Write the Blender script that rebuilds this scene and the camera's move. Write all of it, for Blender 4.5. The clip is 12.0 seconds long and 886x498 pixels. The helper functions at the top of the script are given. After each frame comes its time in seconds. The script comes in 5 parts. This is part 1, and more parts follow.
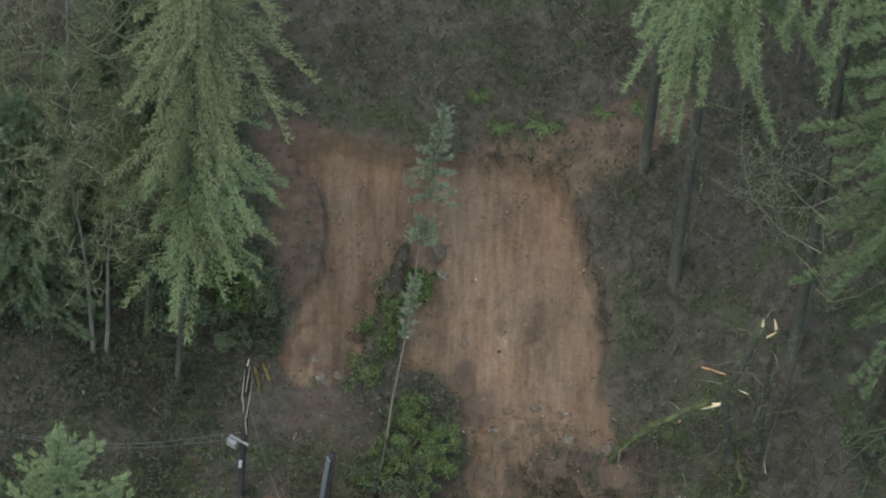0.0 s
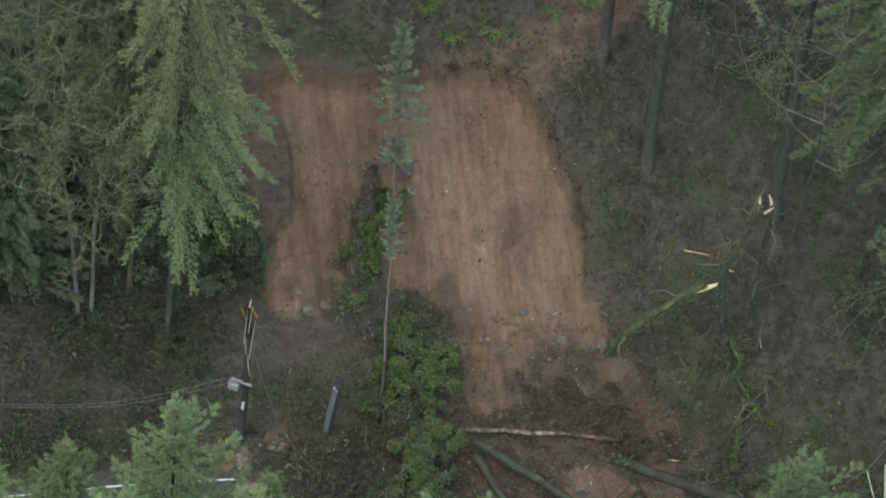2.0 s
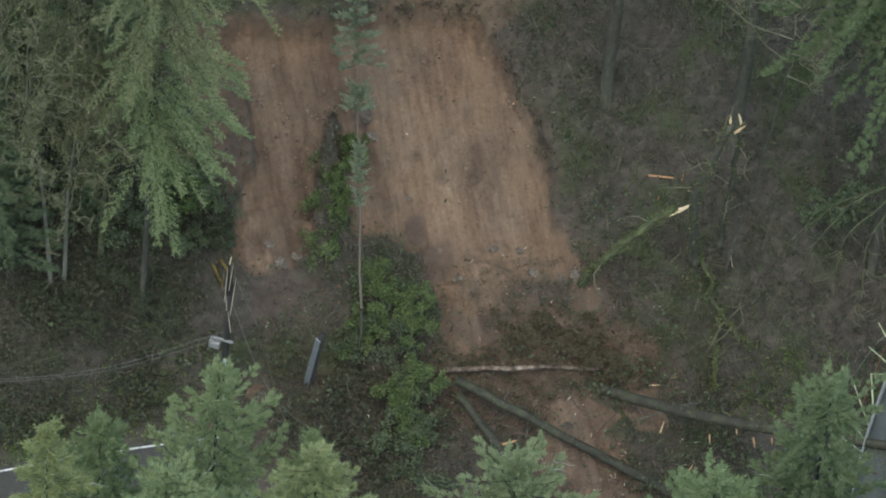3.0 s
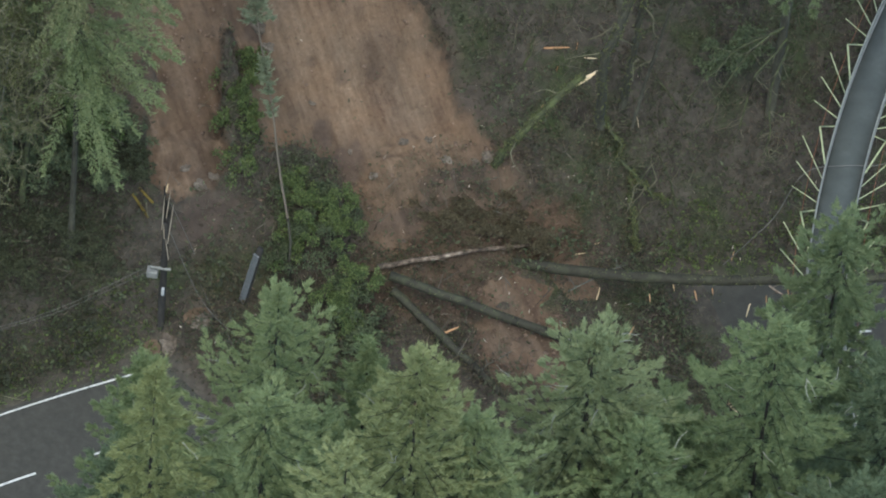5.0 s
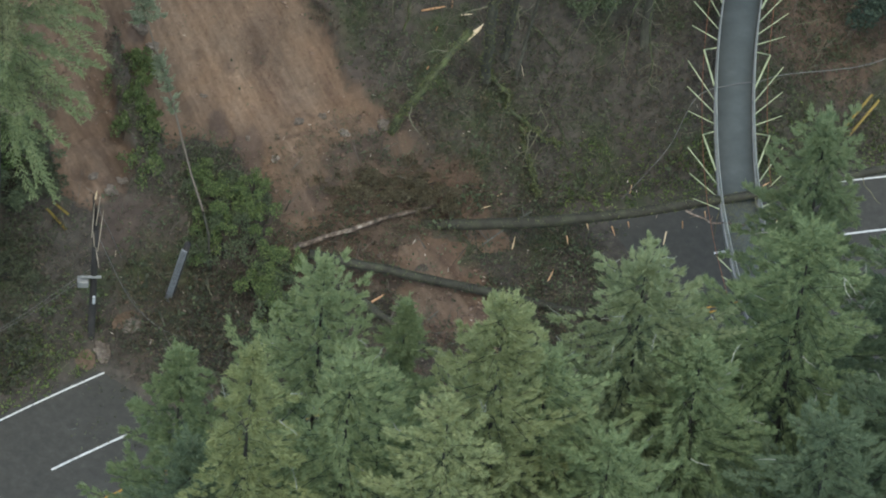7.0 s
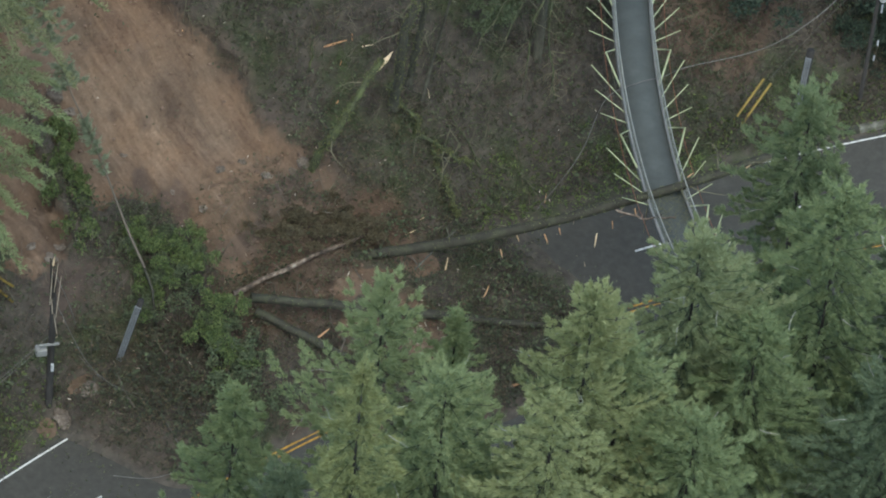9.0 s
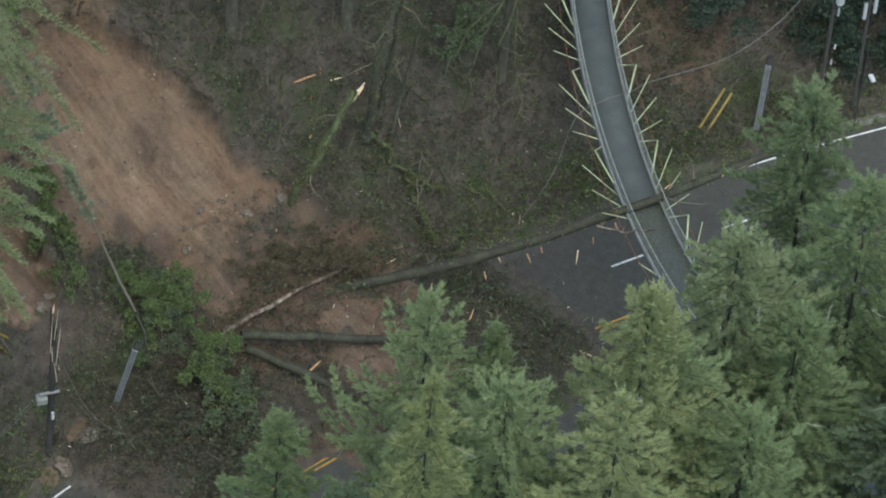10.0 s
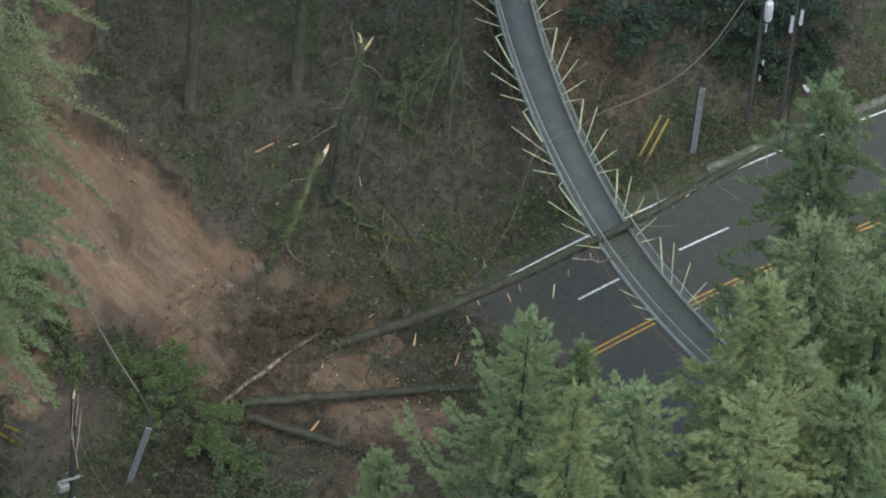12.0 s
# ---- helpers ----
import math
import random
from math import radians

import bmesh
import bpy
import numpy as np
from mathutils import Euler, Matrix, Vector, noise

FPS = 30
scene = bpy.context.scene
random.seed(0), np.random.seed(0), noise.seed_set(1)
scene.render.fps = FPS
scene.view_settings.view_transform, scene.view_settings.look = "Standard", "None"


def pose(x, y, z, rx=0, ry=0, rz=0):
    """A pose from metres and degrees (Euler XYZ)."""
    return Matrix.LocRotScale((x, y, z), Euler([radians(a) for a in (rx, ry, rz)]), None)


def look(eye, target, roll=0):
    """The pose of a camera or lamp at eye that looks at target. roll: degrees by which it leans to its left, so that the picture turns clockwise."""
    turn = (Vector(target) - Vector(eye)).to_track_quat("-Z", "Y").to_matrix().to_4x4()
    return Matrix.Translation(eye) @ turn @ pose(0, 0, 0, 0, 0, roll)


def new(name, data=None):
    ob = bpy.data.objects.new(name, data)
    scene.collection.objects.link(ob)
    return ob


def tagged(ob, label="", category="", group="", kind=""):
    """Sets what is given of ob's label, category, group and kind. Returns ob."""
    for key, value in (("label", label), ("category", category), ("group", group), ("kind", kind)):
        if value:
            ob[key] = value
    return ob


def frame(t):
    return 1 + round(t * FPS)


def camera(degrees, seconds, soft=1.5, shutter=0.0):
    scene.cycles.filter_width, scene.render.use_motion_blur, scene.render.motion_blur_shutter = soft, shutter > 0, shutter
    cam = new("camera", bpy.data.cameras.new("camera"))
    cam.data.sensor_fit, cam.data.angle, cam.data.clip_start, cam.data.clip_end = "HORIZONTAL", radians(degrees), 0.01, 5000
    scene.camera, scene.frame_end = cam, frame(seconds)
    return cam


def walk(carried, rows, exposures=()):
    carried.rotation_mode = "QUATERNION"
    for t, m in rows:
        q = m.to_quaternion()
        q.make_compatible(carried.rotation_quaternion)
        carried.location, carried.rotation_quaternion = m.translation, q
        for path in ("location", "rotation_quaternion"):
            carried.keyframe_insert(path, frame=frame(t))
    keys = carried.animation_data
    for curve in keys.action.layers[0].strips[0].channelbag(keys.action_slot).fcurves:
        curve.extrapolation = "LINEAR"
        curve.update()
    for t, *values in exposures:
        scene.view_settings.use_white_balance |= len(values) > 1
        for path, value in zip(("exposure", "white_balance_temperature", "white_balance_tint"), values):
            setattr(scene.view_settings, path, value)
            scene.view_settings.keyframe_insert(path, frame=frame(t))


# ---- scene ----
EXPO = 1.50
cam = camera(7.394, 12.0, soft=1.9)
PATH = [
    (0, look((64.83, -147.37, 231.18), (-3.840, -12.244, 32.368), 5.983)),
    (0.5, look((58.77, -149.84, 230.90), (-4.301, -12.649, 31.644), 6.130)),
    (1, look((52.79, -152.20, 230.69), (-4.608, -13.180, 30.991), 6.223)),
    (1.5, look((46.76, -154.55, 230.49), (-4.738, -13.830, 30.375), 6.291)),
    (2, look((40.60, -156.73, 230.18), (-4.702, -14.466, 29.663), 6.247)),
    (2.5, look((34.28, -158.81, 229.86), (-4.596, -15.190, 28.961), 6.126)),
    (3, look((28.12, -160.67, 229.60), (-4.332, -16.011, 28.310), 6.011)),
    (3.2, look((25.65, -161.35, 229.49), (-4.217, -16.345, 28.042), 6.092)),
    (4.8, look((5.43, -166.24, 228.90), (-3.406, -19.281, 26.849), 6.306)),
    (5, look((2.85, -166.98, 228.78), (-3.353, -19.659, 26.901), 6.279)),
    (5.5, look((-3.53, -168.53, 228.59), (-3.197, -20.545, 27.096), 6.226)),
    (6, look((-9.96, -169.75, 228.34), (-3.073, -21.291, 27.311), 6.039)),
    (6.5, look((-16.35, -170.75, 228.02), (-3.041, -21.901, 27.603), 5.981)),
    (7, look((-22.70, -171.63, 227.60), (-3.103, -22.377, 28.005), 6.199)),
    (7.2, look((-25.22, -171.94, 227.43), (-3.137, -22.563, 28.187), 6.272)),
    (8.8, look((-45.86, -173.09, 226.26), (-3.925, -23.624, 30.294), 6.424)),
    (9, look((-48.44, -173.16, 226.10), (-4.156, -23.731, 30.629), 6.380)),
    (9.5, look((-54.86, -173.26, 225.76), (-4.736, -24.003, 31.570), 6.257)),
    (10, look((-61.22, -173.11, 225.42), (-5.421, -24.192, 32.523), 5.943)),
    (10.5, look((-67.53, -172.72, 225.07), (-6.196, -24.298, 33.478), 5.669)),
    (11, look((-73.94, -172.18, 224.86), (-7.073, -24.477, 34.565), 5.430)),
    (11.5, look((-80.34, -171.54, 224.69), (-7.957, -24.828, 35.645), 5.396)),
    (12, look((-86.66, -170.72, 224.61), (-8.906, -25.269, 36.729), 5.284)),
]
walk(cam, PATH, [(0, EXPO, 6400, 0), (12, EXPO, 6400, 0)])
# ---- end of path

# ---- light ----
world = bpy.data.worlds.new("overcast_sky")
scene.world = world
world.use_nodes = True
_wn = world.node_tree.nodes
_wn.clear()
_sky = _wn.new("ShaderNodeTexSky")
_sky.sky_type, _sky.sun_disc = "NISHITA", False
_sky.sun_elevation, _sky.sun_rotation = radians(64), radians(200)
_sky.air_density, _sky.dust_density, _sky.ozone_density = 1.0, 2.0, 1.0
_bg = _wn.new("ShaderNodeBackground")
_bg.inputs["Strength"].default_value = 0.15
_wo = _wn.new("ShaderNodeOutputWorld")
world.node_tree.links.new(_sky.outputs[0], _bg.inputs[0])
world.node_tree.links.new(_bg.outputs[0], _wo.inputs[0])
_sun = bpy.data.lights.new("cloud_lit_sun", "SUN")
_sun.energy, _sun.angle, _sun.color = 0.75, radians(45), (1.0, 0.98, 0.95)
_sun_ob = new("cloud_lit_sun", _sun)
_sun_ob.matrix_world = look((20, -55, 120), (0, 0, 0))

rng = np.random.default_rng(7)
LATTICE = np.random.default_rng(3).random((256, 256))


# ---- noise and terrain ----
def vnoise(x, y, scale=1.0, ox=0.0, oy=0.0):
    """Smooth value noise in 0..1."""
    x = np.asarray(x, float) / scale + 37.3 + ox
    y = np.asarray(y, float) / scale + 91.7 + oy
    i, j = np.floor(x).astype(int), np.floor(y).astype(int)
    a, b = x - i, y - j
    a, b = a * a * (3 - 2 * a), b * b * (3 - 2 * b)
    g = lambda p, q: LATTICE[p % 256, q % 256]
    return (g(i, j) * (1 - a) + g(i + 1, j) * a) * (1 - b) + (g(i, j + 1) * (1 - a) + g(i + 1, j + 1) * a) * b


def fbm(x, y, scale, octaves=4, gain=0.5):
    total, amp, out = 0.0, 1.0, 0.0
    for o in range(octaves):
        out = out + amp * vnoise(x, y, scale / 2**o, 17 * o, 5 * o)
        total += amp
        amp *= gain
    return out / total


def smooth(v, a, b):
    t = np.clip((np.asarray(v, float) - a) / (b - a), 0, 1)
    return t * t * (3 - 2 * t)


EDGE = (4.071e-05, -6.0906e-03, 0.36093, -1.14677)


def edge_y(x):
    """The uphill white edge line of the road."""
    xc = np.clip(x, -24, 32)
    return np.polyval(EDGE, xc) + np.polyval(np.polyder(EDGE), xc) * (x - xc)


def edge_slope(x):
    return np.polyval(np.polyder(EDGE), np.clip(x, -24, 32))


def road_z(x):
    return -0.05 * (np.clip(x, -60, 60) + 15)


def across(x, y):
    """Distance uphill of the edge line."""
    return (y - edge_y(x)) / np.sqrt(1 + edge_slope(x) ** 2)


SCAR = [(-19.9, 5.0), (-18.3, 6.5), (-16.2, 7.1), (-14.4, 8.2), (-12.0, 9.5), (-10.0, 9.8), (-8.4, 8.8), (-7.5, 8.0), (-6.0, 6.5), (-4.9, 5.4),
        (-4.2, 4.2), (-3.5, 3.8), (-2.7, 2.9), (-3.6, 1.8), (-4.9, 1.4), (-5.5, 0.9), (-5.0, 0.5), (-6.2, -0.2), (-7.4, -0.4), (-8.6, 0.4),
        (-9.3, 1.3), (-10.7, 1.3), (-11.8, 0.5), (-13.1, -0.9), (-13.9, -1.9), (-15.1, -2.4), (-16.2, -1.8), (-16.7, 0.2), (-16.6, 2.0), (-17.2, 3.8), (-18.5, 4.7)]
BAND = [(-22.1, 5.0), (-19.5, 6.5), (-17.7, 7.2), (-15.4, 7.9), (-13.6, 8.9), (-12.3, 9.9), (-10.6, 11.5), (-9.3, 12.9), (-7.3, 14.8), (-6.2, 13.2),
        (-6.8, 11.8), (-8.0, 10.6), (-9.0, 9.2), (-10.8, 9.0), (-14.4, 7.6), (-18.3, 5.9), (-21.0, 3.9)]
BANK = [(-20.9, 4.6), (-18.3, 5.9), (-17.0, 4.0), (-16.4, 1.2), (-17.0, -0.6), (-18.0, 0.4), (-19.2, 2.2)]
PITS = ((-9.3, 4.6, 0.34), (-8.0, 5.1, 0.36), (-15.6, -0.5, 0.34), (-5.9, 3.0, 0.17), (-7.0, 2.6, 0.18), (-16.1, 1.2, 0.25), (-10.6, 4.9, 0.22))


def poly_depth(poly, x, y):
    """Signed distance into a closed outline, positive inside."""
    x, y = np.asarray(x, float), np.asarray(y, float)
    best, inside = np.full(x.shape, 1e9), np.zeros(x.shape, bool)
    for (ax, ay), (bx, by) in zip(poly, poly[1:] + poly[:1]):
        ex, ey = bx - ax, by - ay
        t = np.clip(((x - ax) * ex + (y - ay) * ey) / (ex * ex + ey * ey), 0, 1)
        best = np.minimum(best, np.hypot(x - ax - t * ex, y - ay - t * ey))
        cross = (ay > y) != (by > y)
        xi = ax + (y - ay) / (ey if ey else 1e-9) * ex
        inside ^= cross & (x < xi)
    return np.where(inside, best, -best)


def scar_edge(x, y):
    """Distance into the bare clay, less the strip of bushes left standing in it."""
    ax, ay, ex, ey = -14.1, 4.3, 1.6, -4.4
    t = np.clip(((x - ax) * ex + (y - ay) * ey) / (ex * ex + ey * ey), 0, 1)
    strip = np.hypot(x - ax - t * ex, y - ay - t * ey) - 0.25 - 0.55 * t
    return np.minimum(poly_depth(SCAR, x, y), strip) + 0.8 * (fbm(x, y, 2.2, 4) - 0.5) + 0.3 * (vnoise(x, y, 0.4) - 0.5)


def pit_mask(x, y):
    """Small hollows in the bare clay: dents, and dark colour for the shade in them."""
    best = np.full(np.shape(x), 0.0)
    for px, py, pr in PITS:
        best = np.maximum(best, smooth(1.3 - np.hypot(x - px, (y - py) * 1.25) / pr + 0.7 * (vnoise(x, y, 0.2) - 0.5), 0.1, 0.8))
    return best


def topsoil_shade_mask(x, y):
    """Dark upper soil along the scarp and in slumps, with scarp and pit shade put into its colour."""
    d = scar_edge(x, y)
    # Rim is darker on the right, standing in for shade on the scarp face.
    rim = np.exp(-((d + 0.25) / 0.38) ** 2) * (0.2 + 0.6 * smooth(x, -10.0, -6.0))
    slump = sum(np.clip(1 - np.hypot((x - sx) * 1.3, y - sy) / sr, 0, 1) for sx, sy, sr in ((-8.4, 1.3, 1.3), (-14.2, -2.9, 1.6), (-12.6, -2.6, 1.5), (-9.7, 2.4, 0.7), (-13.2, 5.3, 0.9), (-17.7, 1.6, 0.9)))
    return np.maximum(0.7 * np.clip(rim + smooth(slump + 0.9 * (fbm(x, y, 1.1, 4) - 0.5), 0.15, 0.5), 0, 1) * smooth(d, -2.2, -0.8), 0.45 * pit_mask(x, y))


def scar_mask(x, y):
    return smooth(scar_edge(x, y), -0.08, 0.12)


SPILLS = ((-0.8, -2.1, 1.5), (-6.5, -1.0, 0.8), (-2.3, 1.9, 0.5), (1.3, -1.0, 0.9), (-13.7, -5.8, 0.45), (-15.3, -7.3, 0.5), (-0.5, -4.2, 1.9), (1.0, -5.5, 1.6))


def spill_mask(x, y):
    """Patches of clay spilled over the debris."""
    best = np.full(np.shape(x), -9.0)
    for sx, sy, sr in SPILLS:
        best = np.maximum(best, 1 - np.hypot((x - sx) * 0.8, y - sy) / sr)
    return 0.9 * smooth(best + 1.3 * (fbm(x + 3, y, 1.0, 4) - 0.5), 0.0, 0.35)


def debris_height(x, y):
    u = across(x, y)
    left = smooth(x + 14.6 + 0.75 * np.minimum(u, 0), 0.0, 1.6)
    right = 1 - smooth(x + 0.6 * u, 3.0, 7.2)
    low = -4.4 - 3.6 * smooth(x, -4.0, -0.5)
    near = smooth(u - low, -1.6, 1.6) * (1 - smooth(u, 3.0, 6.5))
    return 1.2 * (1 - 0.45 * smooth(x, 0, 5)) * left * right * near * (0.45 + 1.0 * fbm(x, y, 2.4, 4))


def litter_band(x, y):
    """Bare reddish soil and litter on the slope above the scar."""
    return 0.75 * smooth(np.maximum(poly_depth(BAND, x, y), poly_depth(BANK, x, y)) + 1.1 * (fbm(x, y, 1.6, 4) - 0.5), -0.25, 0.25)


def mud_mask(x, y):
    u = across(x, y)
    d = debris_height(x, y)
    patch = smooth(fbm(x + 5, y, 3.0, 3), 0.45, 0.6) * (1 - 0.7 * smooth(x, 1, 5)) * (0.12 + 0.88 * smooth(x, -9.0, -5.5))
    above = litter_band(x, y)
    above = np.maximum(above, 0.7 * smooth(1 - np.hypot(x - 17.0, (y - 10.0) * 1.1) / 3.6 + 0.9 * (fbm(x, y, 1.5, 3) - 0.5), 0.0, 0.4))
    spots = np.maximum(1 - np.hypot(x - 0.2, (y + 4.6) * 1.1) / 3.0, 1 - np.hypot(x - 0.4, y - 0.6) / 1.8)
    patch = np.maximum(patch, smooth(spots + 0.6 * (fbm(x, y, 1.2, 3) - 0.5), 0.1, 0.4) * 1.3)
    return above + (1 - smooth(x + 0.5 * u, 1.5, 4.5)) * smooth(d, 0.05, 0.4) * (0.13 + 0.67 * patch) * (1 - smooth(u, 2.5, 5.0) * 0.5)


def ground_z(x, y, fine=True):
    x, y = np.asarray(x, float), np.asarray(y, float)
    u = across(x, y)
    k = np.interp(x, [-22, -10, -5, 4, 10, 18], [0.62, 0.68, 0.80, 0.74, 0.58, 0.43])
    v = np.maximum(u - 0.9, 0)
    v = np.where(v < 1.6, v * v / 3.2, v - 0.8)
    v = np.minimum(v, 46) + 0.04 * np.maximum(v - 46, 0)
    z = road_z(x) + k * v + 0.75 * k * smooth(u, 2.0, 4.5)
    z = z + 1.1 * np.exp(-((x + 14.0) ** 2 + (y + 1.3) ** 2) / 14.0) + 0.8 * np.exp(-((x + 8.0) ** 2 + (y - 9.0) ** 2) / 34.0)
    w = np.maximum(-12.8 - u, 0)
    z = z - 0.4 * np.minimum(w, 42)
    off = smooth(u, 0.6, 2.5) + smooth(-u, 12.8, 15)
    z = z + off * (0.9 * (fbm(x, y, 6.0, 4) - 0.5) + 0.22 * (vnoise(x, y, 0.55) - 0.5))
    m = scar_mask(x, y)
    rill = fbm(0.85 * x + 0.52 * y, 0.2 * (0.85 * y - 0.52 * x), 1.5, 4) - 0.5
    z = z + m * (-1.1 * smooth(u, 4.0, 8.5) + 0.75 * rill + 0.40 * (fbm(x, y, 0.9, 4) - 0.5) + 0.20 * (fbm(x, y + 20, 0.45, 2) - 0.5)) - 0.22 * pit_mask(x, y)
    z = z + 0.8 * np.exp(-((x + 3.7) ** 2 + 1.4 * (y - 0.4) ** 2) / 2.6)
    z = z + debris_height(x, y) + smooth(debris_height(x, y), 0.05, 0.4) * 0.35 * (fbm(x, y, 0.8, 3) - 0.5)
    flat = smooth(u, -13.0, -12.4) * (1 - smooth(u, 0.45, 0.8)) * (1 - smooth(debris_height(x, y), 0.0, 0.12))
    return z - 0.06 * flat


# ---- building helpers ----
def mesh_from(name, verts, faces, material=None, shade=False):
    me = bpy.data.meshes.new(name)
    verts, faces = np.asarray(verts, np.float32), np.asarray(faces, np.int32)
    n, c = len(faces), faces.shape[1]
    me.vertices.add(len(verts))
    me.vertices.foreach_set("co", verts.ravel())
    me.loops.add(n * c)
    me.loops.foreach_set("vertex_index", faces.ravel())
    me.polygons.add(n)
    me.polygons.foreach_set("loop_start", np.arange(0, n * c, c, dtype=np.int32))
    if shade:
        me.polygons.foreach_set("use_smooth", np.ones(n, bool))
    me.update(calc_edges=True)
    me.validate()
    if material:
        me.materials.append(material)
    return me


def part(name, me, parent=None, label=""):
    """Links a mesh (or a bmesh with a material in a tuple) as one object, under a thing or a part."""
    if isinstance(me, tuple):
        bm, material = me
        data = bpy.data.meshes.new(name)
        bm.to_mesh(data)
        bm.free()
        data.materials.append(material)
        me = data
    ob = new(name, me)
    if parent:
        ob.parent = parent
    if label:
        ob["label"] = label
    return ob


def thing(name, at, label, category, group="", kind="", turn=0.0):
    ob = new(name)
    ob.empty_display_size = 0.3
    ob.matrix_basis = pose(*at, 0, 0, turn)
    return tagged(ob, label, category, group, kind)


def tubes(paths, sides=6):
    """Tapered tubes: rows of (points, radii). Returns verts and quads."""
    vs, fs, base = [], [], 0
    ang = np.arange(sides) * 2 * np.pi / sides
    ring = np.stack([np.cos(ang), np.sin(ang)], 1)
    for pts, rad in paths:
        pts = np.asarray(pts, float)
        d = np.gradient(pts, axis=0)
        d /= np.linalg.norm(d, axis=1, keepdims=True) + 1e-9
        ref = np.where(np.abs(d[:, 2:3]) > 0.9, [[1.0, 0, 0]], [[0, 0, 1.0]])
        a = np.cross(d, ref)
        a /= np.linalg.norm(a, axis=1, keepdims=True) + 1e-9
        b = np.cross(d, a)
        r = np.asarray(rad, float)[:, None, None]
        v = pts[:, None] + r * (ring[None, :, :1] * a[:, None] + ring[None, :, 1:] * b[:, None])
        vs.append(v.reshape(-1, 3))
        n = len(pts)
        i = np.arange(n - 1)[:, None] * sides + np.arange(sides)[None]
        j = np.arange(n - 1)[:, None] * sides + (np.arange(sides)[None] + 1) % sides
        fs.append(np.stack([i, j, j + sides, i + sides], -1).reshape(-1, 4) + base)
        base += n * sides
        caps = [[base - n * sides + k for k in (0, 1, 2, 3)], [base - sides + k for k in (3, 2, 1, 0)]] if sides >= 4 else []
        if sides == 4 and caps:
            fs.append(np.array(caps))
        elif sides in (6, 8):
            for s0 in (base - n * sides, base - sides):
                fs.append(np.array([[s0, s0 + 1, s0 + 2, s0 + 3], [s0, s0 + 3, s0 + 4, s0 + 5]] + ([[s0, s0 + 5, s0 + 6, s0 + 7]] if sides == 8 else [])))
    return np.concatenate(vs), np.concatenate(fs)


def tube_mesh(name, paths, material, sides=6):
    return mesh_from(name, *tubes(paths, sides), material, True)


def blades(base, way, side, length, width, fat=0.45):
    """Diamond blades: base points, unit ways, unit side vectors. Returns verts and quads."""
    length, width = np.broadcast_to(length, len(base))[:, None], np.broadcast_to(width, len(base))[:, None]
    mid = base + way * length * fat
    v = np.stack([base, mid - side * width * 0.5, base + way * length, mid + side * width * 0.5], 1).reshape(-1, 3)
    return v, np.arange(len(base) * 4).reshape(-1, 4)


def needle_tris(base, way, side, length, width):
    """Single triangles, wide at the base. Returns verts and triangles."""
    length, width = np.broadcast_to(length, len(base))[:, None], np.broadcast_to(width, len(base))[:, None]
    v = np.stack([base - side * width * 0.5, base + side * width * 0.5, base + way * length], 1).reshape(-1, 3)
    return v, np.arange(len(base) * 3).reshape(-1, 3)


def unit(v):
    return v / (np.linalg.norm(v, axis=-1, keepdims=True) + 1e-9)


def box(bm, size, at=(0, 0, 0), bevel=0.0, turn=None):
    made = bmesh.ops.create_cube(bm, size=1.0)["verts"]
    bmesh.ops.scale(bm, vec=size, verts=made)
    if bevel:
        edges = list({e for v in made for e in v.link_edges})
        made = list({v for f in bmesh.ops.bevel(bm, geom=edges, offset=bevel, segments=1, affect="EDGES")["faces"] for v in f.verts} | {v for v in made if v.is_valid})
    if turn:
        bmesh.ops.transform(bm, matrix=turn, verts=made)
    bmesh.ops.translate(bm, vec=at, verts=made)


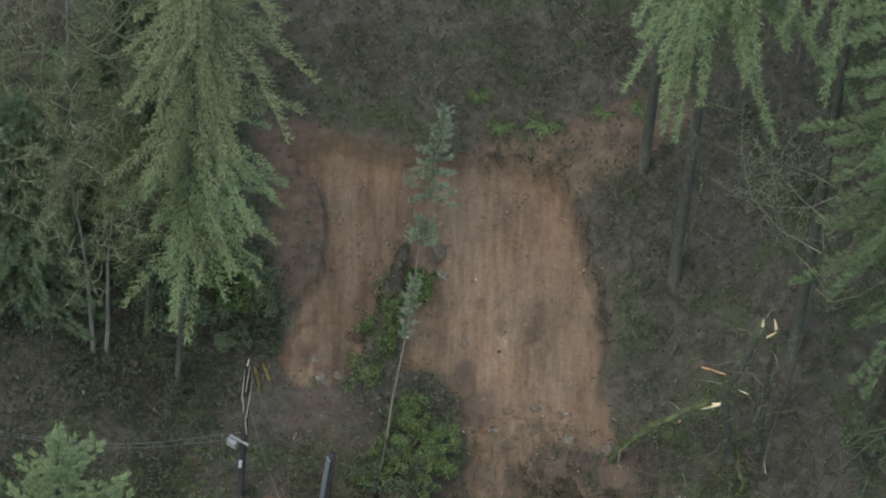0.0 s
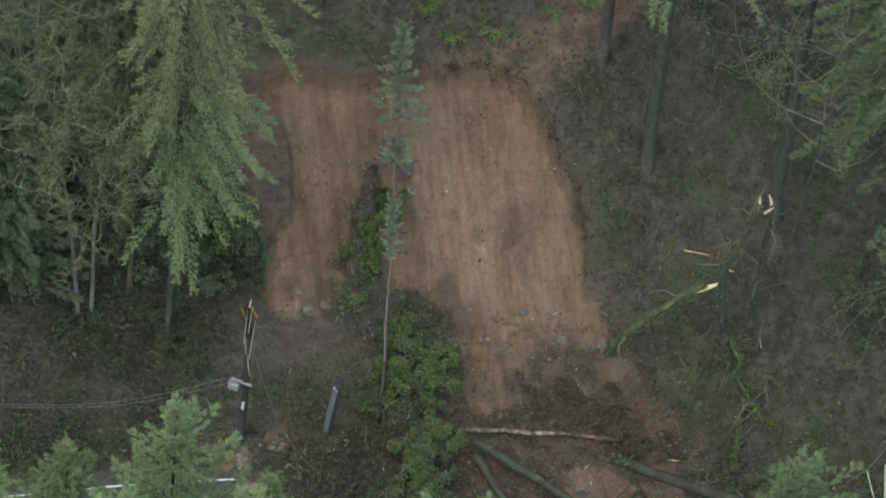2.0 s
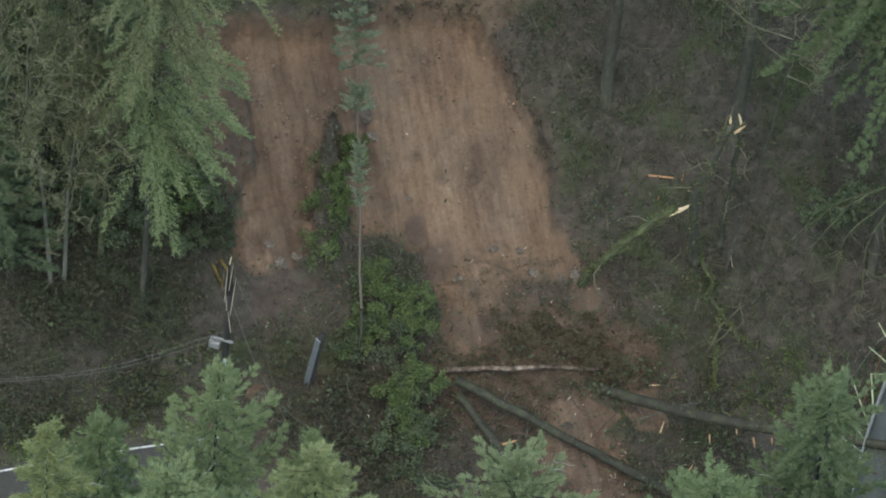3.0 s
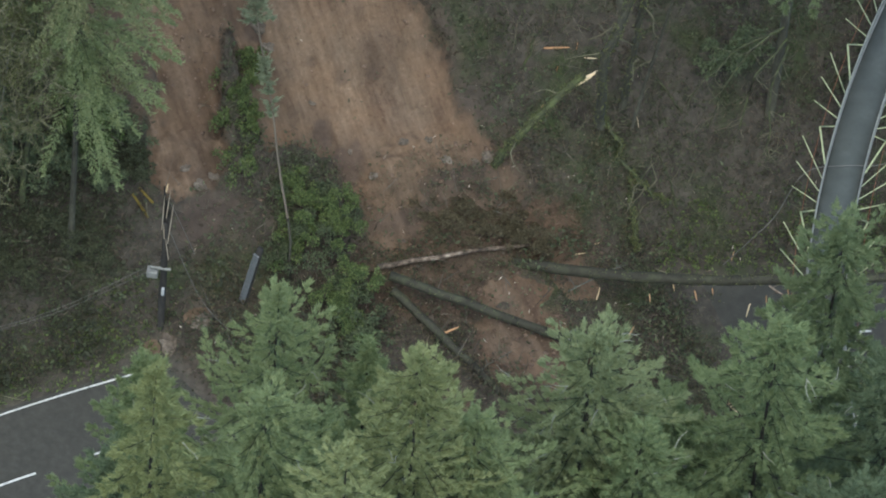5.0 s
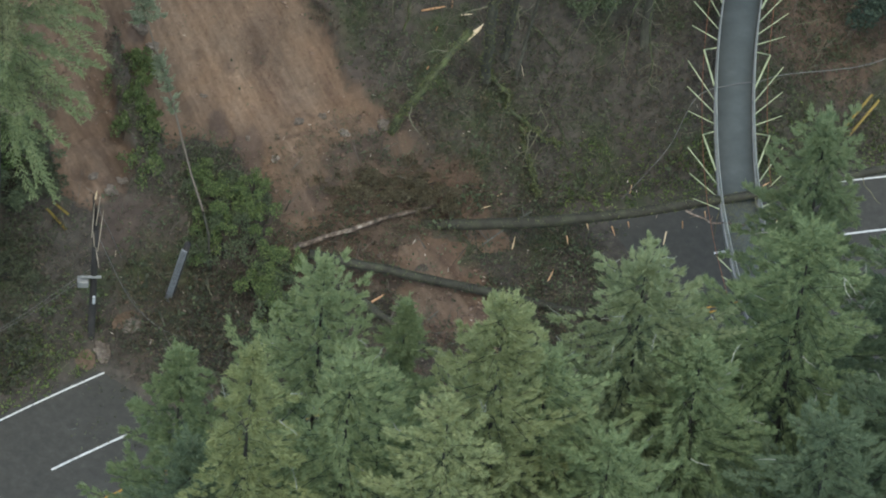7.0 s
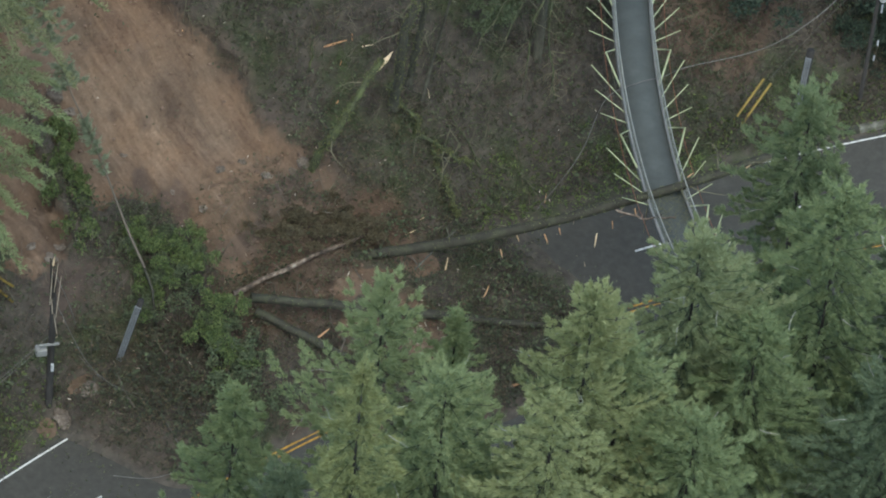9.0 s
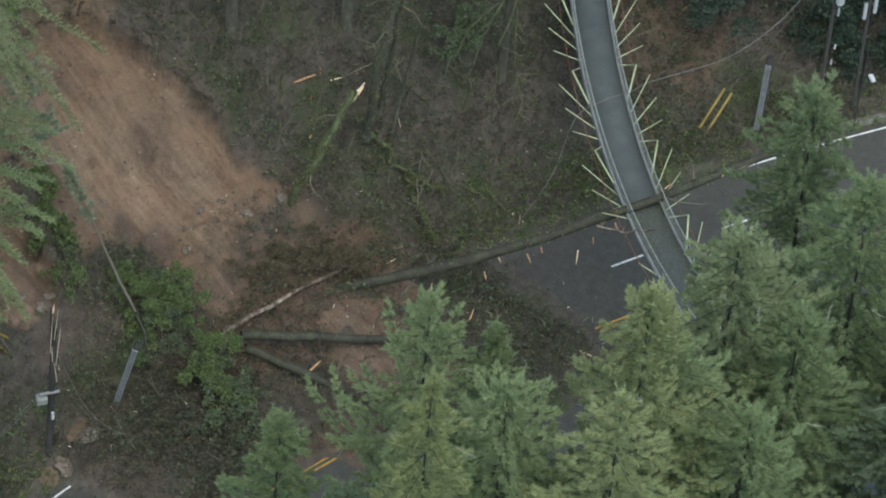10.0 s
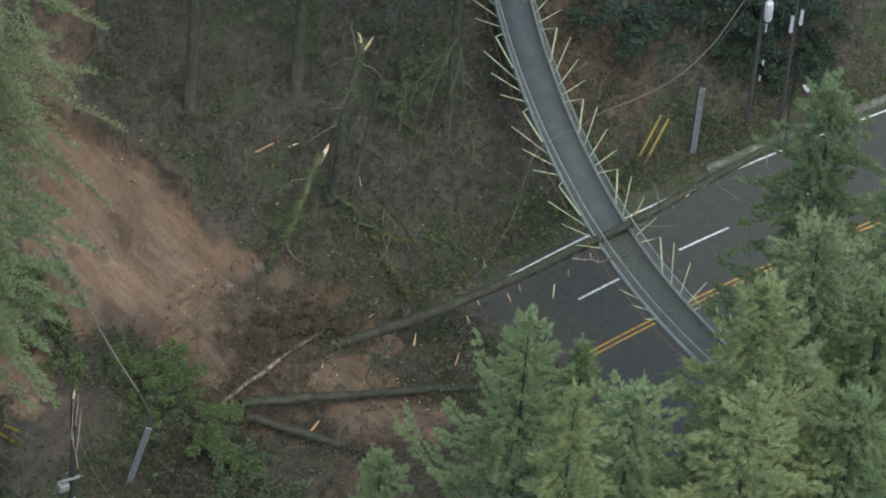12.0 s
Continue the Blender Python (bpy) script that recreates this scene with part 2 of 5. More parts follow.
# ---- materials ----
def material(name, ramp, scale=6.0, rough=0.85, metal=0.0, bump=0.3, detail=8.0, per="", spread=0.35, stretch=(1, 1, 1), island=False, thin=0.0):
    """Noise-mixed colours with relief. ramp: rows of (position, rgb). island: vary each loose piece; per: 'object' varies each object."""
    m = bpy.data.materials.new(name)
    m.use_nodes = True
    nt = m.node_tree
    n, l = nt.nodes, nt.links
    p = n["Principled BSDF"]
    p.inputs["Roughness"].default_value, p.inputs["Metallic"].default_value = rough, metal
    p.inputs["Specular IOR Level"].default_value = 0.3
    co = n.new("ShaderNodeTexCoord")
    mp = n.new("ShaderNodeMapping")
    mp.inputs["Scale"].default_value = stretch
    l.new(co.outputs["Object"], mp.inputs[0])
    t = n.new("ShaderNodeTexNoise")
    t.inputs["Scale"].default_value, t.inputs["Detail"].default_value, t.inputs["Roughness"].default_value = scale, detail, 0.65
    l.new(mp.outputs[0], t.inputs["Vector"])
    r = n.new("ShaderNodeValToRGB")
    while len(r.color_ramp.elements) < len(ramp):
        r.color_ramp.elements.new(0.5)
    for e, (pos, c) in zip(r.color_ramp.elements, ramp):
        e.position, e.color = pos, (*c, 1)
    fac = t.outputs["Fac"]
    if island or per:
        g = n.new("ShaderNodeNewGeometry") if island else n.new("ShaderNodeObjectInfo")
        out = g.outputs["Random Per Island"] if island else g.outputs["Random"]
        mix = n.new("ShaderNodeMix")
        mix.inputs["Factor"].default_value = spread
        l.new(fac, mix.inputs["A"])
        l.new(out, mix.inputs["B"])
        fac = mix.outputs["Result"]
    l.new(fac, r.inputs[0])
    l.new(r.outputs[0], p.inputs["Base Color"])
    if thin:
        tr = n.new("ShaderNodeBsdfTranslucent")
        l.new(r.outputs[0], tr.inputs["Color"])
        ms = n.new("ShaderNodeMixShader")
        ms.inputs["Fac"].default_value = thin
        l.new(p.outputs[0], ms.inputs[1])
        l.new(tr.outputs[0], ms.inputs[2])
        l.new(ms.outputs[0], n["Material Output"].inputs["Surface"])
    if bump:
        b = n.new("ShaderNodeBump")
        b.inputs["Strength"].default_value, b.inputs["Distance"].default_value = bump, 0.05
        l.new(t.outputs["Fac"], b.inputs["Height"])
        l.new(b.outputs[0], p.inputs["Normal"])
    return m


def ground_material():
    """Bare clay in the scar, churned soil on the debris, leaf litter and moss elsewhere."""
    m = bpy.data.materials.new("hillside_soil")
    m.use_nodes = True
    nt = m.node_tree
    n, l = nt.nodes, nt.links
    p = n["Principled BSDF"]
    p.inputs["Roughness"].default_value = 0.95
    p.inputs["Specular IOR Level"].default_value = 0.15
    co = n.new("ShaderNodeTexCoord")

    def noise_tex(scale, detail=8.0, stretch=(1, 1, 1), turn=0.0):
        rot = n.new("ShaderNodeMapping")
        rot.inputs["Rotation"].default_value = (0, 0, turn)
        l.new(co.outputs["Object"], rot.inputs[0])
        mp = n.new("ShaderNodeMapping")
        mp.inputs["Scale"].default_value = stretch
        l.new(rot.outputs[0], mp.inputs[0])
        t = n.new("ShaderNodeTexNoise")
        t.inputs["Scale"].default_value, t.inputs["Detail"].default_value, t.inputs["Roughness"].default_value = scale, detail, 0.62
        l.new(mp.outputs[0], t.inputs["Vector"])
        return t.outputs["Fac"]

    def ramp(fac, rows):
        r = n.new("ShaderNodeValToRGB")
        while len(r.color_ramp.elements) < len(rows):
            r.color_ramp.elements.new(0.5)
        for e, (pos, c) in zip(r.color_ramp.elements, rows):
            e.position, e.color = pos, (*c, 1)
        l.new(fac, r.inputs[0])
        return r.outputs[0]

    def mix(fac, a, b, blend="MIX"):
        x = n.new("ShaderNodeMix")
        x.data_type, x.blend_type = "RGBA", blend
        if isinstance(fac, float):
            x.inputs["Factor"].default_value = fac
        else:
            l.new(fac, x.inputs["Factor"])
        l.new(a, x.inputs["A"])
        l.new(b, x.inputs["B"])
        return x.outputs["Result"]

    def attribute(name):
        a = n.new("ShaderNodeAttribute")
        a.attribute_name = name
        return a.outputs["Fac"]

    streak = noise_tex(0.9, 9.0, (1.0, 0.22, 0.25), -0.55)
    clay = ramp(streak, CLAY)
    fine = ramp(noise_tex(4.5, 6.0, (1.0, 0.10, 0.12), -0.55), [(0.32, (0.80, 0.79, 0.78)), (0.5, (1.0, 1.0, 1.0)), (0.66, (1.15, 1.16, 1.17))])
    clay = mix(1.0, clay, fine, "MULTIPLY")
    hollow = ramp(noise_tex(0.5, 9.0, (1.0, 0.35, 0.35), -0.55), [(0.34, (0.74, 0.72, 0.73)), (0.47, (1.0, 1.0, 1.0)), (0.66, (1.10, 1.10, 1.09))])
    clay = mix(1.0, clay, hollow, "MULTIPLY")
    clod = ramp(noise_tex(3.0, 8.0), [(0.30, (0.80, 0.78, 0.76)), (0.44, (0.98, 0.97, 0.96)), (0.58, (1.0, 1.0, 1.0)), (0.75, (1.22, 1.23, 1.24))])
    clay = mix(1.0, clay, clod, "MULTIPLY")
    # Noise tone imitates shade in the clay's crevices and light on its lumps.
    crevice_tone = ramp(noise_tex(6.5, 7.0), [(0.30, (0.68, 0.65, 0.63)), (0.42, (0.95, 0.94, 0.93)), (0.56, (1.0, 1.0, 1.0)), (0.70, (1.18, 1.19, 1.20))])
    clay = mix(1.0, clay, crevice_tone, "MULTIPLY")
    smear = ramp(noise_tex(0.8, 7.0, (1.0, 0.14, 0.18), -0.55), [(0.36, (0.84, 0.82, 0.81)), (0.48, (1.0, 1.0, 1.0)), (0.58, (1.02, 1.02, 1.02)), (0.68, (1.22, 1.22, 1.22))])
    clay = mix(1.0, clay, smear, "MULTIPLY")
    tint = ramp(noise_tex(0.32, 4.0), [(0.38, (0.86, 0.89, 0.92)), (0.5, (1.0, 1.0, 1.0)), (0.62, (1.05, 1.01, 0.97))])
    clay = mix(1.0, clay, tint, "MULTIPLY")
    litter = ramp(noise_tex(2.3, 10.0), LITTER)
    moss = ramp(noise_tex(6.0, 8.0), MOSS)
    patches = ramp(noise_tex(0.35, 5.0), [(0.50, (0, 0, 0)), (0.66, (1, 1, 1))])
    floor = mix(patches, litter, moss)
    soil = ramp(noise_tex(1.7, 9.0), [(0.3, (0.052, 0.036, 0.026)), (0.5, (0.096, 0.064, 0.044)), (0.7, (0.140, 0.094, 0.064))])
    base = mix(attribute("mud"), floor, soil)
    rough_edge = n.new("ShaderNodeMath")
    rough_edge.operation = "MULTIPLY_ADD"
    rough_edge.inputs[1].default_value = 0.35
    l.new(noise_tex(3.5, 6.0), rough_edge.inputs[0])
    l.new(attribute("scar"), rough_edge.inputs[2])
    base = mix(ramp(rough_edge.outputs[0], [(0.60, (0, 0, 0)), (0.74, (1, 1, 1))]), base, clay)
    # Dark soil colour that also carries the shade of scarp and pits.
    soil_shade = ramp(noise_tex(2.0, 8.0), [(0.3, (0.040, 0.030, 0.025)), (0.55, (0.070, 0.051, 0.041)), (0.75, (0.108, 0.080, 0.063))])
    base = mix(attribute("topsoil_shade"), base, soil_shade)
    l.new(base, p.inputs["Base Color"])
    b = n.new("ShaderNodeBump")
    b.inputs["Strength"].default_value, b.inputs["Distance"].default_value = 0.7, 0.12
    l.new(noise_tex(4.0, 10.0), b.inputs["Height"])
    l.new(b.outputs[0], p.inputs["Normal"])
    return m


CLAY = [(0.30, (0.092, 0.062, 0.043)), (0.46, (0.119, 0.082, 0.055)), (0.6, (0.138, 0.097, 0.066)), (0.76, (0.172, 0.125, 0.089))]
LITTER = [(0.3, (0.035, 0.031, 0.025)), (0.5, (0.058, 0.051, 0.041)), (0.7, (0.088, 0.076, 0.060))]
MOSS = [(0.3, (0.022, 0.030, 0.014)), (0.7, (0.060, 0.075, 0.032))]

m_ground = ground_material()
m_asphalt = material("wet_asphalt", [(0.3, (0.034, 0.033, 0.027)), (0.55, (0.046, 0.044, 0.036)), (0.8, (0.062, 0.060, 0.050))], 3.0, 0.92, bump=0.1, detail=12)
m_white_paint = material("worn_white_road_paint", [(0.3, (0.12, 0.12, 0.115)), (0.45, (0.42, 0.415, 0.38)), (0.7, (0.60, 0.59, 0.55))], 5.0, 0.6, bump=0.05)
m_yellow_paint = material("worn_yellow_road_paint", [(0.3, (0.16, 0.09, 0.015)), (0.6, (0.38, 0.215, 0.035))], 5.0, 0.6, bump=0.05)
m_bark = material("dark_fir_bark", [(0.3, (0.014, 0.013, 0.010)), (0.55, (0.030, 0.028, 0.022)), (0.8, (0.054, 0.052, 0.041))], 5.0, 0.9, bump=0.6, stretch=(3, 3, 0.5))
m_moss_bark = material("moss_covered_bark", [(0.32, (0.026, 0.025, 0.018)), (0.5, (0.050, 0.056, 0.028)), (0.72, (0.090, 0.110, 0.042))], 3.0, 0.95, bump=0.6)
m_pale_bark = material("pale_lichen_bark", [(0.3, (0.060, 0.060, 0.045)), (0.55, (0.115, 0.112, 0.088)), (0.75, (0.19, 0.185, 0.155))], 4.0, 0.9, bump=0.4, stretch=(2, 2, 0.6))
m_stripped = material("torn_half_stripped_bark", [(0.40, (0.045, 0.033, 0.024)), (0.54, (0.13, 0.096, 0.070)), (0.70, (0.28, 0.235, 0.185))], 3.0, 0.85, bump=0.4)
m_log_bark = material("wet_fallen_log_bark", [(0.3, (0.018, 0.016, 0.011)), (0.5, (0.034, 0.032, 0.021)), (0.7, (0.054, 0.056, 0.030))], 2.2, 0.8, bump=0.6)
m_twig = material("bare_brown_twigs", [(0.2, (0.045, 0.032, 0.024)), (0.5, (0.095, 0.068, 0.050)), (0.8, (0.16, 0.125, 0.095))], 2.0, 0.95, bump=0, island=True, spread=0.7)
m_fresh_wood = material("fresh_split_wood", [(0.3, (0.36, 0.20, 0.10)), (0.55, (0.50, 0.35, 0.19)), (0.8, (0.62, 0.50, 0.33))], 8.0, 0.8, bump=0.2, stretch=(1, 1, 4), per="object", spread=0.6)
m_chip = material("pale_fresh_wood_chips", [(0.2, (0.16, 0.12, 0.085)), (0.5, (0.32, 0.26, 0.19)), (0.85, (0.50, 0.45, 0.37))], 3.0, 0.85, bump=0, island=True, spread=0.7)
m_concrete = material("grey_bridge_deck", [(0.3, (0.048, 0.054, 0.050)), (0.55, (0.060, 0.067, 0.062)), (0.8, (0.079, 0.087, 0.080))], 1.2, 0.95, bump=0.08, detail=12)
m_curb = material("pale_painted_curb", [(0.3, (0.12, 0.12, 0.112)), (0.7, (0.21, 0.21, 0.197))], 3.0, 0.75, bump=0.05)
m_rail = material("pale_railing_paint", [(0.3, (0.17, 0.175, 0.155)), (0.7, (0.30, 0.305, 0.27))], 3.0, 0.7, bump=0.05)
m_old_concrete = material("mossy_concrete_curb", [(0.3, (0.045, 0.046, 0.030)), (0.5, (0.085, 0.082, 0.062)), (0.7, (0.16, 0.155, 0.125))], 2.0, 0.9, bump=0.3)
m_fir_moss = material("old_fir_bark_with_moss", [(0.3, (0.028, 0.026, 0.020)), (0.52, (0.050, 0.049, 0.036)), (0.75, (0.088, 0.090, 0.062))], 3.0, 0.95, bump=0.6, stretch=(2, 2, 0.6))
m_lime = material("lime_green_painted_steel", [(0.3, (0.25, 0.28, 0.15)), (0.6, (0.38, 0.41, 0.24)), (0.8, (0.47, 0.49, 0.33))], 2.0, 0.5, bump=0)
m_rust = material("rusty_steel_cable", [(0.3, (0.10, 0.040, 0.022)), (0.7, (0.22, 0.095, 0.05))], 6.0, 0.8, bump=0)
m_pole = material("creosoted_pole_wood", [(0.3, (0.012, 0.011, 0.010)), (0.6, (0.027, 0.025, 0.022)), (0.8, (0.048, 0.044, 0.039))], 6.0, 0.85, bump=0.3, stretch=(3, 3, 0.4))
m_grey_metal = material("galvanised_grey_steel", [(0.3, (0.15, 0.157, 0.16)), (0.7, (0.26, 0.267, 0.27))], 4.0, 0.5, 0.3, bump=0.05)
m_box_metal = material("weathered_box_metal", [(0.3, (0.13, 0.13, 0.12)), (0.6, (0.19, 0.19, 0.175)), (0.8, (0.24, 0.24, 0.22))], 5.0, 0.7, bump=0.1)
m_white_metal = material("white_painted_steel", [(0.3, (0.26, 0.27, 0.27)), (0.7, (0.46, 0.46, 0.45))], 4.0, 0.5, bump=0.02)
m_yellow_guard = material("yellow_plastic_guy_guard", [(0.3, (0.11, 0.078, 0.016)), (0.7, (0.21, 0.15, 0.034))], 3.0, 0.6, bump=0)
m_cable = material("weathered_grey_cable", [(0.3, (0.085, 0.083, 0.075)), (0.7, (0.16, 0.155, 0.14))], 4.0, 0.7, bump=0)
m_clod = material("loose_clay", [(0.2, (0.085, 0.058, 0.042)), (0.5, (0.135, 0.092, 0.065)), (0.85, (0.18, 0.126, 0.090))], 3.0, 0.95, bump=0.2, island=True, spread=0.5)
m_stone = material("torn_clay_rock", [(0.30, (0.052, 0.042, 0.033)), (0.50, (0.105, 0.084, 0.064)), (0.72, (0.20, 0.17, 0.135))], 5.0, 0.95, bump=0.9, per="object", spread=0.25)


def foliage(name, dark, mid, light, spread=0.45):
    return material(name, [(0.2, dark), (0.5, mid), (0.82, light)], 1.7, 0.85, bump=0, island=True, spread=spread, thin=0.38)


m_fir_olive = foliage("olive_fir_needles", (0.169, 0.202, 0.094), (0.251, 0.283, 0.131), (0.300, 0.321, 0.162))
m_fir_green = foliage("green_fir_needles", (0.143, 0.186, 0.090), (0.214, 0.266, 0.127), (0.254, 0.288, 0.149))
m_fir_pale_green = foliage("grey_green_fir_needles", (0.152, 0.190, 0.098), (0.222, 0.262, 0.134), (0.256, 0.284, 0.156))
# Darkened copy of the green needles, imitating shade among the firs.
m_fir_shaded_green = foliage("shaded_green_fir_needles", (0.122, 0.163, 0.078), (0.179, 0.231, 0.109), (0.215, 0.253, 0.128))
m_fir_blue = foliage("bluish_fir_needles", (0.098, 0.137, 0.067), (0.154, 0.199, 0.098), (0.187, 0.220, 0.115))
m_fir_deep = foliage("deep_green_fir_needles", (0.078, 0.109, 0.063), (0.115, 0.153, 0.084), (0.138, 0.169, 0.097))
m_fir_sick = foliage("yellowing_fir_needles", (0.130, 0.150, 0.062), (0.208, 0.236, 0.100), (0.275, 0.298, 0.138))
m_fir_pale = foliage("pale_grey_green_fir_needles", (0.130, 0.160, 0.100), (0.205, 0.240, 0.155), (0.290, 0.320, 0.215))
m_fir_lichen = foliage("lichen_draped_fir_needles", (0.106, 0.122, 0.060), (0.182, 0.200, 0.098), (0.280, 0.292, 0.156))
m_mound = foliage("brown_olive_brush", (0.066, 0.056, 0.034), (0.105, 0.089, 0.053), (0.158, 0.136, 0.082))
# Dark brown of the fringe that imitates shade under the scar's lip.
m_lip_shade = foliage("dark_lip_fringe", (0.034, 0.027, 0.019), (0.056, 0.044, 0.031), (0.085, 0.068, 0.046))
m_night = foliage("dark_evergreen_leaves", (0.023, 0.034, 0.025), (0.042, 0.061, 0.042), (0.076, 0.104, 0.068))
m_shrub = foliage("bright_shrub_leaves", (0.050, 0.074, 0.030), (0.104, 0.142, 0.052), (0.205, 0.236, 0.090))
m_ivy = foliage("dark_ivy_leaves", (0.072, 0.090, 0.051), (0.101, 0.124, 0.067), (0.142, 0.168, 0.088))
# Darker copy of the ivy leaves, with thicket shade in its colour.
m_shade_ivy = foliage("shade_dark_ivy_leaves", (0.044, 0.048, 0.032), (0.062, 0.066, 0.042), (0.086, 0.092, 0.057))
m_brush = foliage("mixed_undergrowth_leaves", (0.044, 0.051, 0.030), (0.069, 0.076, 0.043), (0.104, 0.116, 0.064))
m_dead_brush = foliage("dead_brown_bracken", (0.051, 0.042, 0.030), (0.082, 0.066, 0.048), (0.126, 0.101, 0.073))
m_torn = foliage("torn_olive_leaf_litter", (0.062, 0.064, 0.040), (0.096, 0.099, 0.060), (0.140, 0.142, 0.090))
m_grass = foliage("roadside_grass", (0.066, 0.090, 0.030), (0.108, 0.142, 0.048), (0.160, 0.192, 0.070))
m_fern = foliage("sword_fern_fronds", (0.045, 0.068, 0.025), (0.086, 0.123, 0.041), (0.149, 0.191, 0.065))
m_moss_twig = material("mossy_twig_bark", [(0.3, (0.068, 0.066, 0.042)), (0.5, (0.112, 0.106, 0.066)), (0.72, (0.172, 0.162, 0.105))], 3.0, 0.95, bump=0.2)
m_grey_stem = material("grey_bare_stems", [(0.2, (0.052, 0.044, 0.033)), (0.5, (0.088, 0.074, 0.056)), (0.8, (0.13, 0.114, 0.09))], 2.0, 0.95, bump=0, island=True, spread=0.7)
m_dead_twig = material("pale_dead_twig", [(0.3, (0.17, 0.18, 0.14)), (0.7, (0.34, 0.34, 0.28))], 3.0, 0.9, bump=0)
m_moss_tuft = foliage("hanging_moss", (0.065, 0.074, 0.030), (0.110, 0.122, 0.050), (0.170, 0.184, 0.080))


# ---- ground sheet ----
def axis(lo, hi, step, far):
    inner = np.arange(lo, hi + 1e-6, step)
    out = np.cumsum(np.geomspace(1.0, 400, 16))
    out = out / out[-1] * far
    return np.concatenate([lo - out[::-1], inner, hi + out])


def build_ground():
    xs, ys = axis(-34, 36, 0.14, 2400), axis(-24, 30, 0.14, 2400)
    gx, gy = np.meshgrid(xs, ys)
    gz = ground_z(gx, gy)
    v = np.stack([gx, gy, gz], -1).reshape(-1, 3)
    w = len(xs)
    i = (np.arange(len(ys) - 1)[:, None] * w + np.arange(w - 1)[None]).ravel()
    me = mesh_from("ground", v, np.stack([i, i + 1, i + 1 + w, i + w], 1), m_ground, True)
    for name, f in (("scar", lambda x, y: np.maximum(np.clip(0.5 + 0.6 * scar_edge(x, y), 0, 1), spill_mask(x, y))), ("mud", mud_mask), ("topsoil_shade", topsoil_shade_mask)):
        a = me.attributes.new(name, "FLOAT", "POINT")
        a.data.foreach_set("value", f(gx, gy).ravel().astype(np.float32))
    tagged(new("ground", me), "steep forest hillside with a bare brown landslide scar above the road", "ground", kind="structure")


build_ground()


def road_strip(x0, x1, u0, u1, lift, step=0.5):
    """A strip along the road between two distances from its edge line."""
    xs = np.linspace(x0, x1, max(2, int(abs(x1 - x0) / step) + 1))
    s = edge_slope(xs)
    n = np.stack([-s, np.ones_like(s)], 1) / np.sqrt(1 + s * s)[:, None]
    e = np.stack([xs, edge_y(xs)], 1)
    rows = []
    for u in (u0, u1):
        q = e + u * n
        rows.append(np.column_stack([q, road_z(xs) + lift]))
    v = np.concatenate(rows)
    k = len(xs)
    i = np.arange(k - 1)
    return v, np.stack([i, i + 1, i + 1 + k, i + k], 1)


road = tagged(new("road", mesh_from("road", *road_strip(-90, 90, -12.4, 0.22, 0.0), m_asphalt)), "wet dark grey asphalt highway partly buried by the slide", "road", kind="structure")
road.matrix_basis = pose(0, 0, 0)


def marking(name, x0, x1, u, width, mat, label):
    ob = part(name, mesh_from(name, *road_strip(x0, x1, u - width / 2, u + width / 2, 0.006), mat), road, label)
    return ob


marking("edge_line", -60, 60, 0.0, 0.085, m_white_paint, "solid white edge line")
for off in (-5.42, -5.66):
    marking("centre_line", -60, 60, off, 0.09, m_yellow_paint, "yellow centre line")
for x0 in (-52.0, -44.6, -37.2, -29.8, -21.4, -16.0, -9.9, -3.2, 3.7, 10.5, 16.1, 22.6, 28.9, 35.2, 42.0, 48.5):
    marking("lane_dash", x0 - (2.4 if x0 < -12 else 0), x0 + (0.8 if x0 < -12 else 2.75), -3.15 if x0 < -12 else -2.75, 0.10, m_white_paint, "white lane dash")


def build_curb(x0, x1, name):
    xs = np.linspace(x0, x1, int((x1 - x0) / 0.6))
    s = edge_slope(xs)
    n = np.stack([-s, np.ones_like(s)], 1) / np.sqrt(1 + s * s)[:, None]
    e = np.stack([xs, edge_y(xs)], 1)
    prof = [(0.42, -0.1), (0.45, 0.14), (0.5, 0.17), (0.74, 0.17), (0.78, 0.13), (0.8, -0.1)]
    v = []
    for u, h in prof:
        q = e + u * n
        v.append(np.column_stack([q, road_z(xs) + h + 0.02 * np.sin(xs * 3.1 + u)]))
    k, c = len(xs), len(prof)
    v = np.concatenate(v)
    i = (np.arange(c - 1)[:, None] * k + np.arange(k - 1)[None]).ravel()
    tagged(new(name, mesh_from(name, v, np.stack([i, i + 1, i + 1 + k, i + k], 1), m_old_concrete)), "low mossy concrete curb along the road edge", "curb", kind="structure")


build_curb(20.0, 60, "curb")


# ---- footbridge ----
def bridge_x(y):
    y = np.asarray(y, float)
    return 11.47 + np.where(y > -1.5, 0.0098, 0.0155) * (y + 1.5) ** 2


DECK_Z = 4.75
HALF = 0.735


def bridge_frame(y):
    x = float(bridge_x(y))
    d = float((bridge_x(y + 0.01) - bridge_x(y - 0.01)) / 0.02)
    t = Vector((d, 1, 0)).normalized()
    return Vector((x, y, DECK_Z)), t, Vector((t.y, -t.x, 0))


def sweep(prof, ys):
    """Sweeps a closed profile of (side, height) along the bridge."""
    v = []
    for y in ys:
        o, t, s = bridge_frame(float(y))
        v += [tuple(o + s * a + Vector((0, 0, b))) for a, b in prof]
    c, k = len(prof), len(ys)
    f = [[r * c + j, r * c + (j + 1) % c, (r + 1) * c + (j + 1) % c, (r + 1) * c + j] for r in range(k - 1) for j in range(c)]
    return v, f


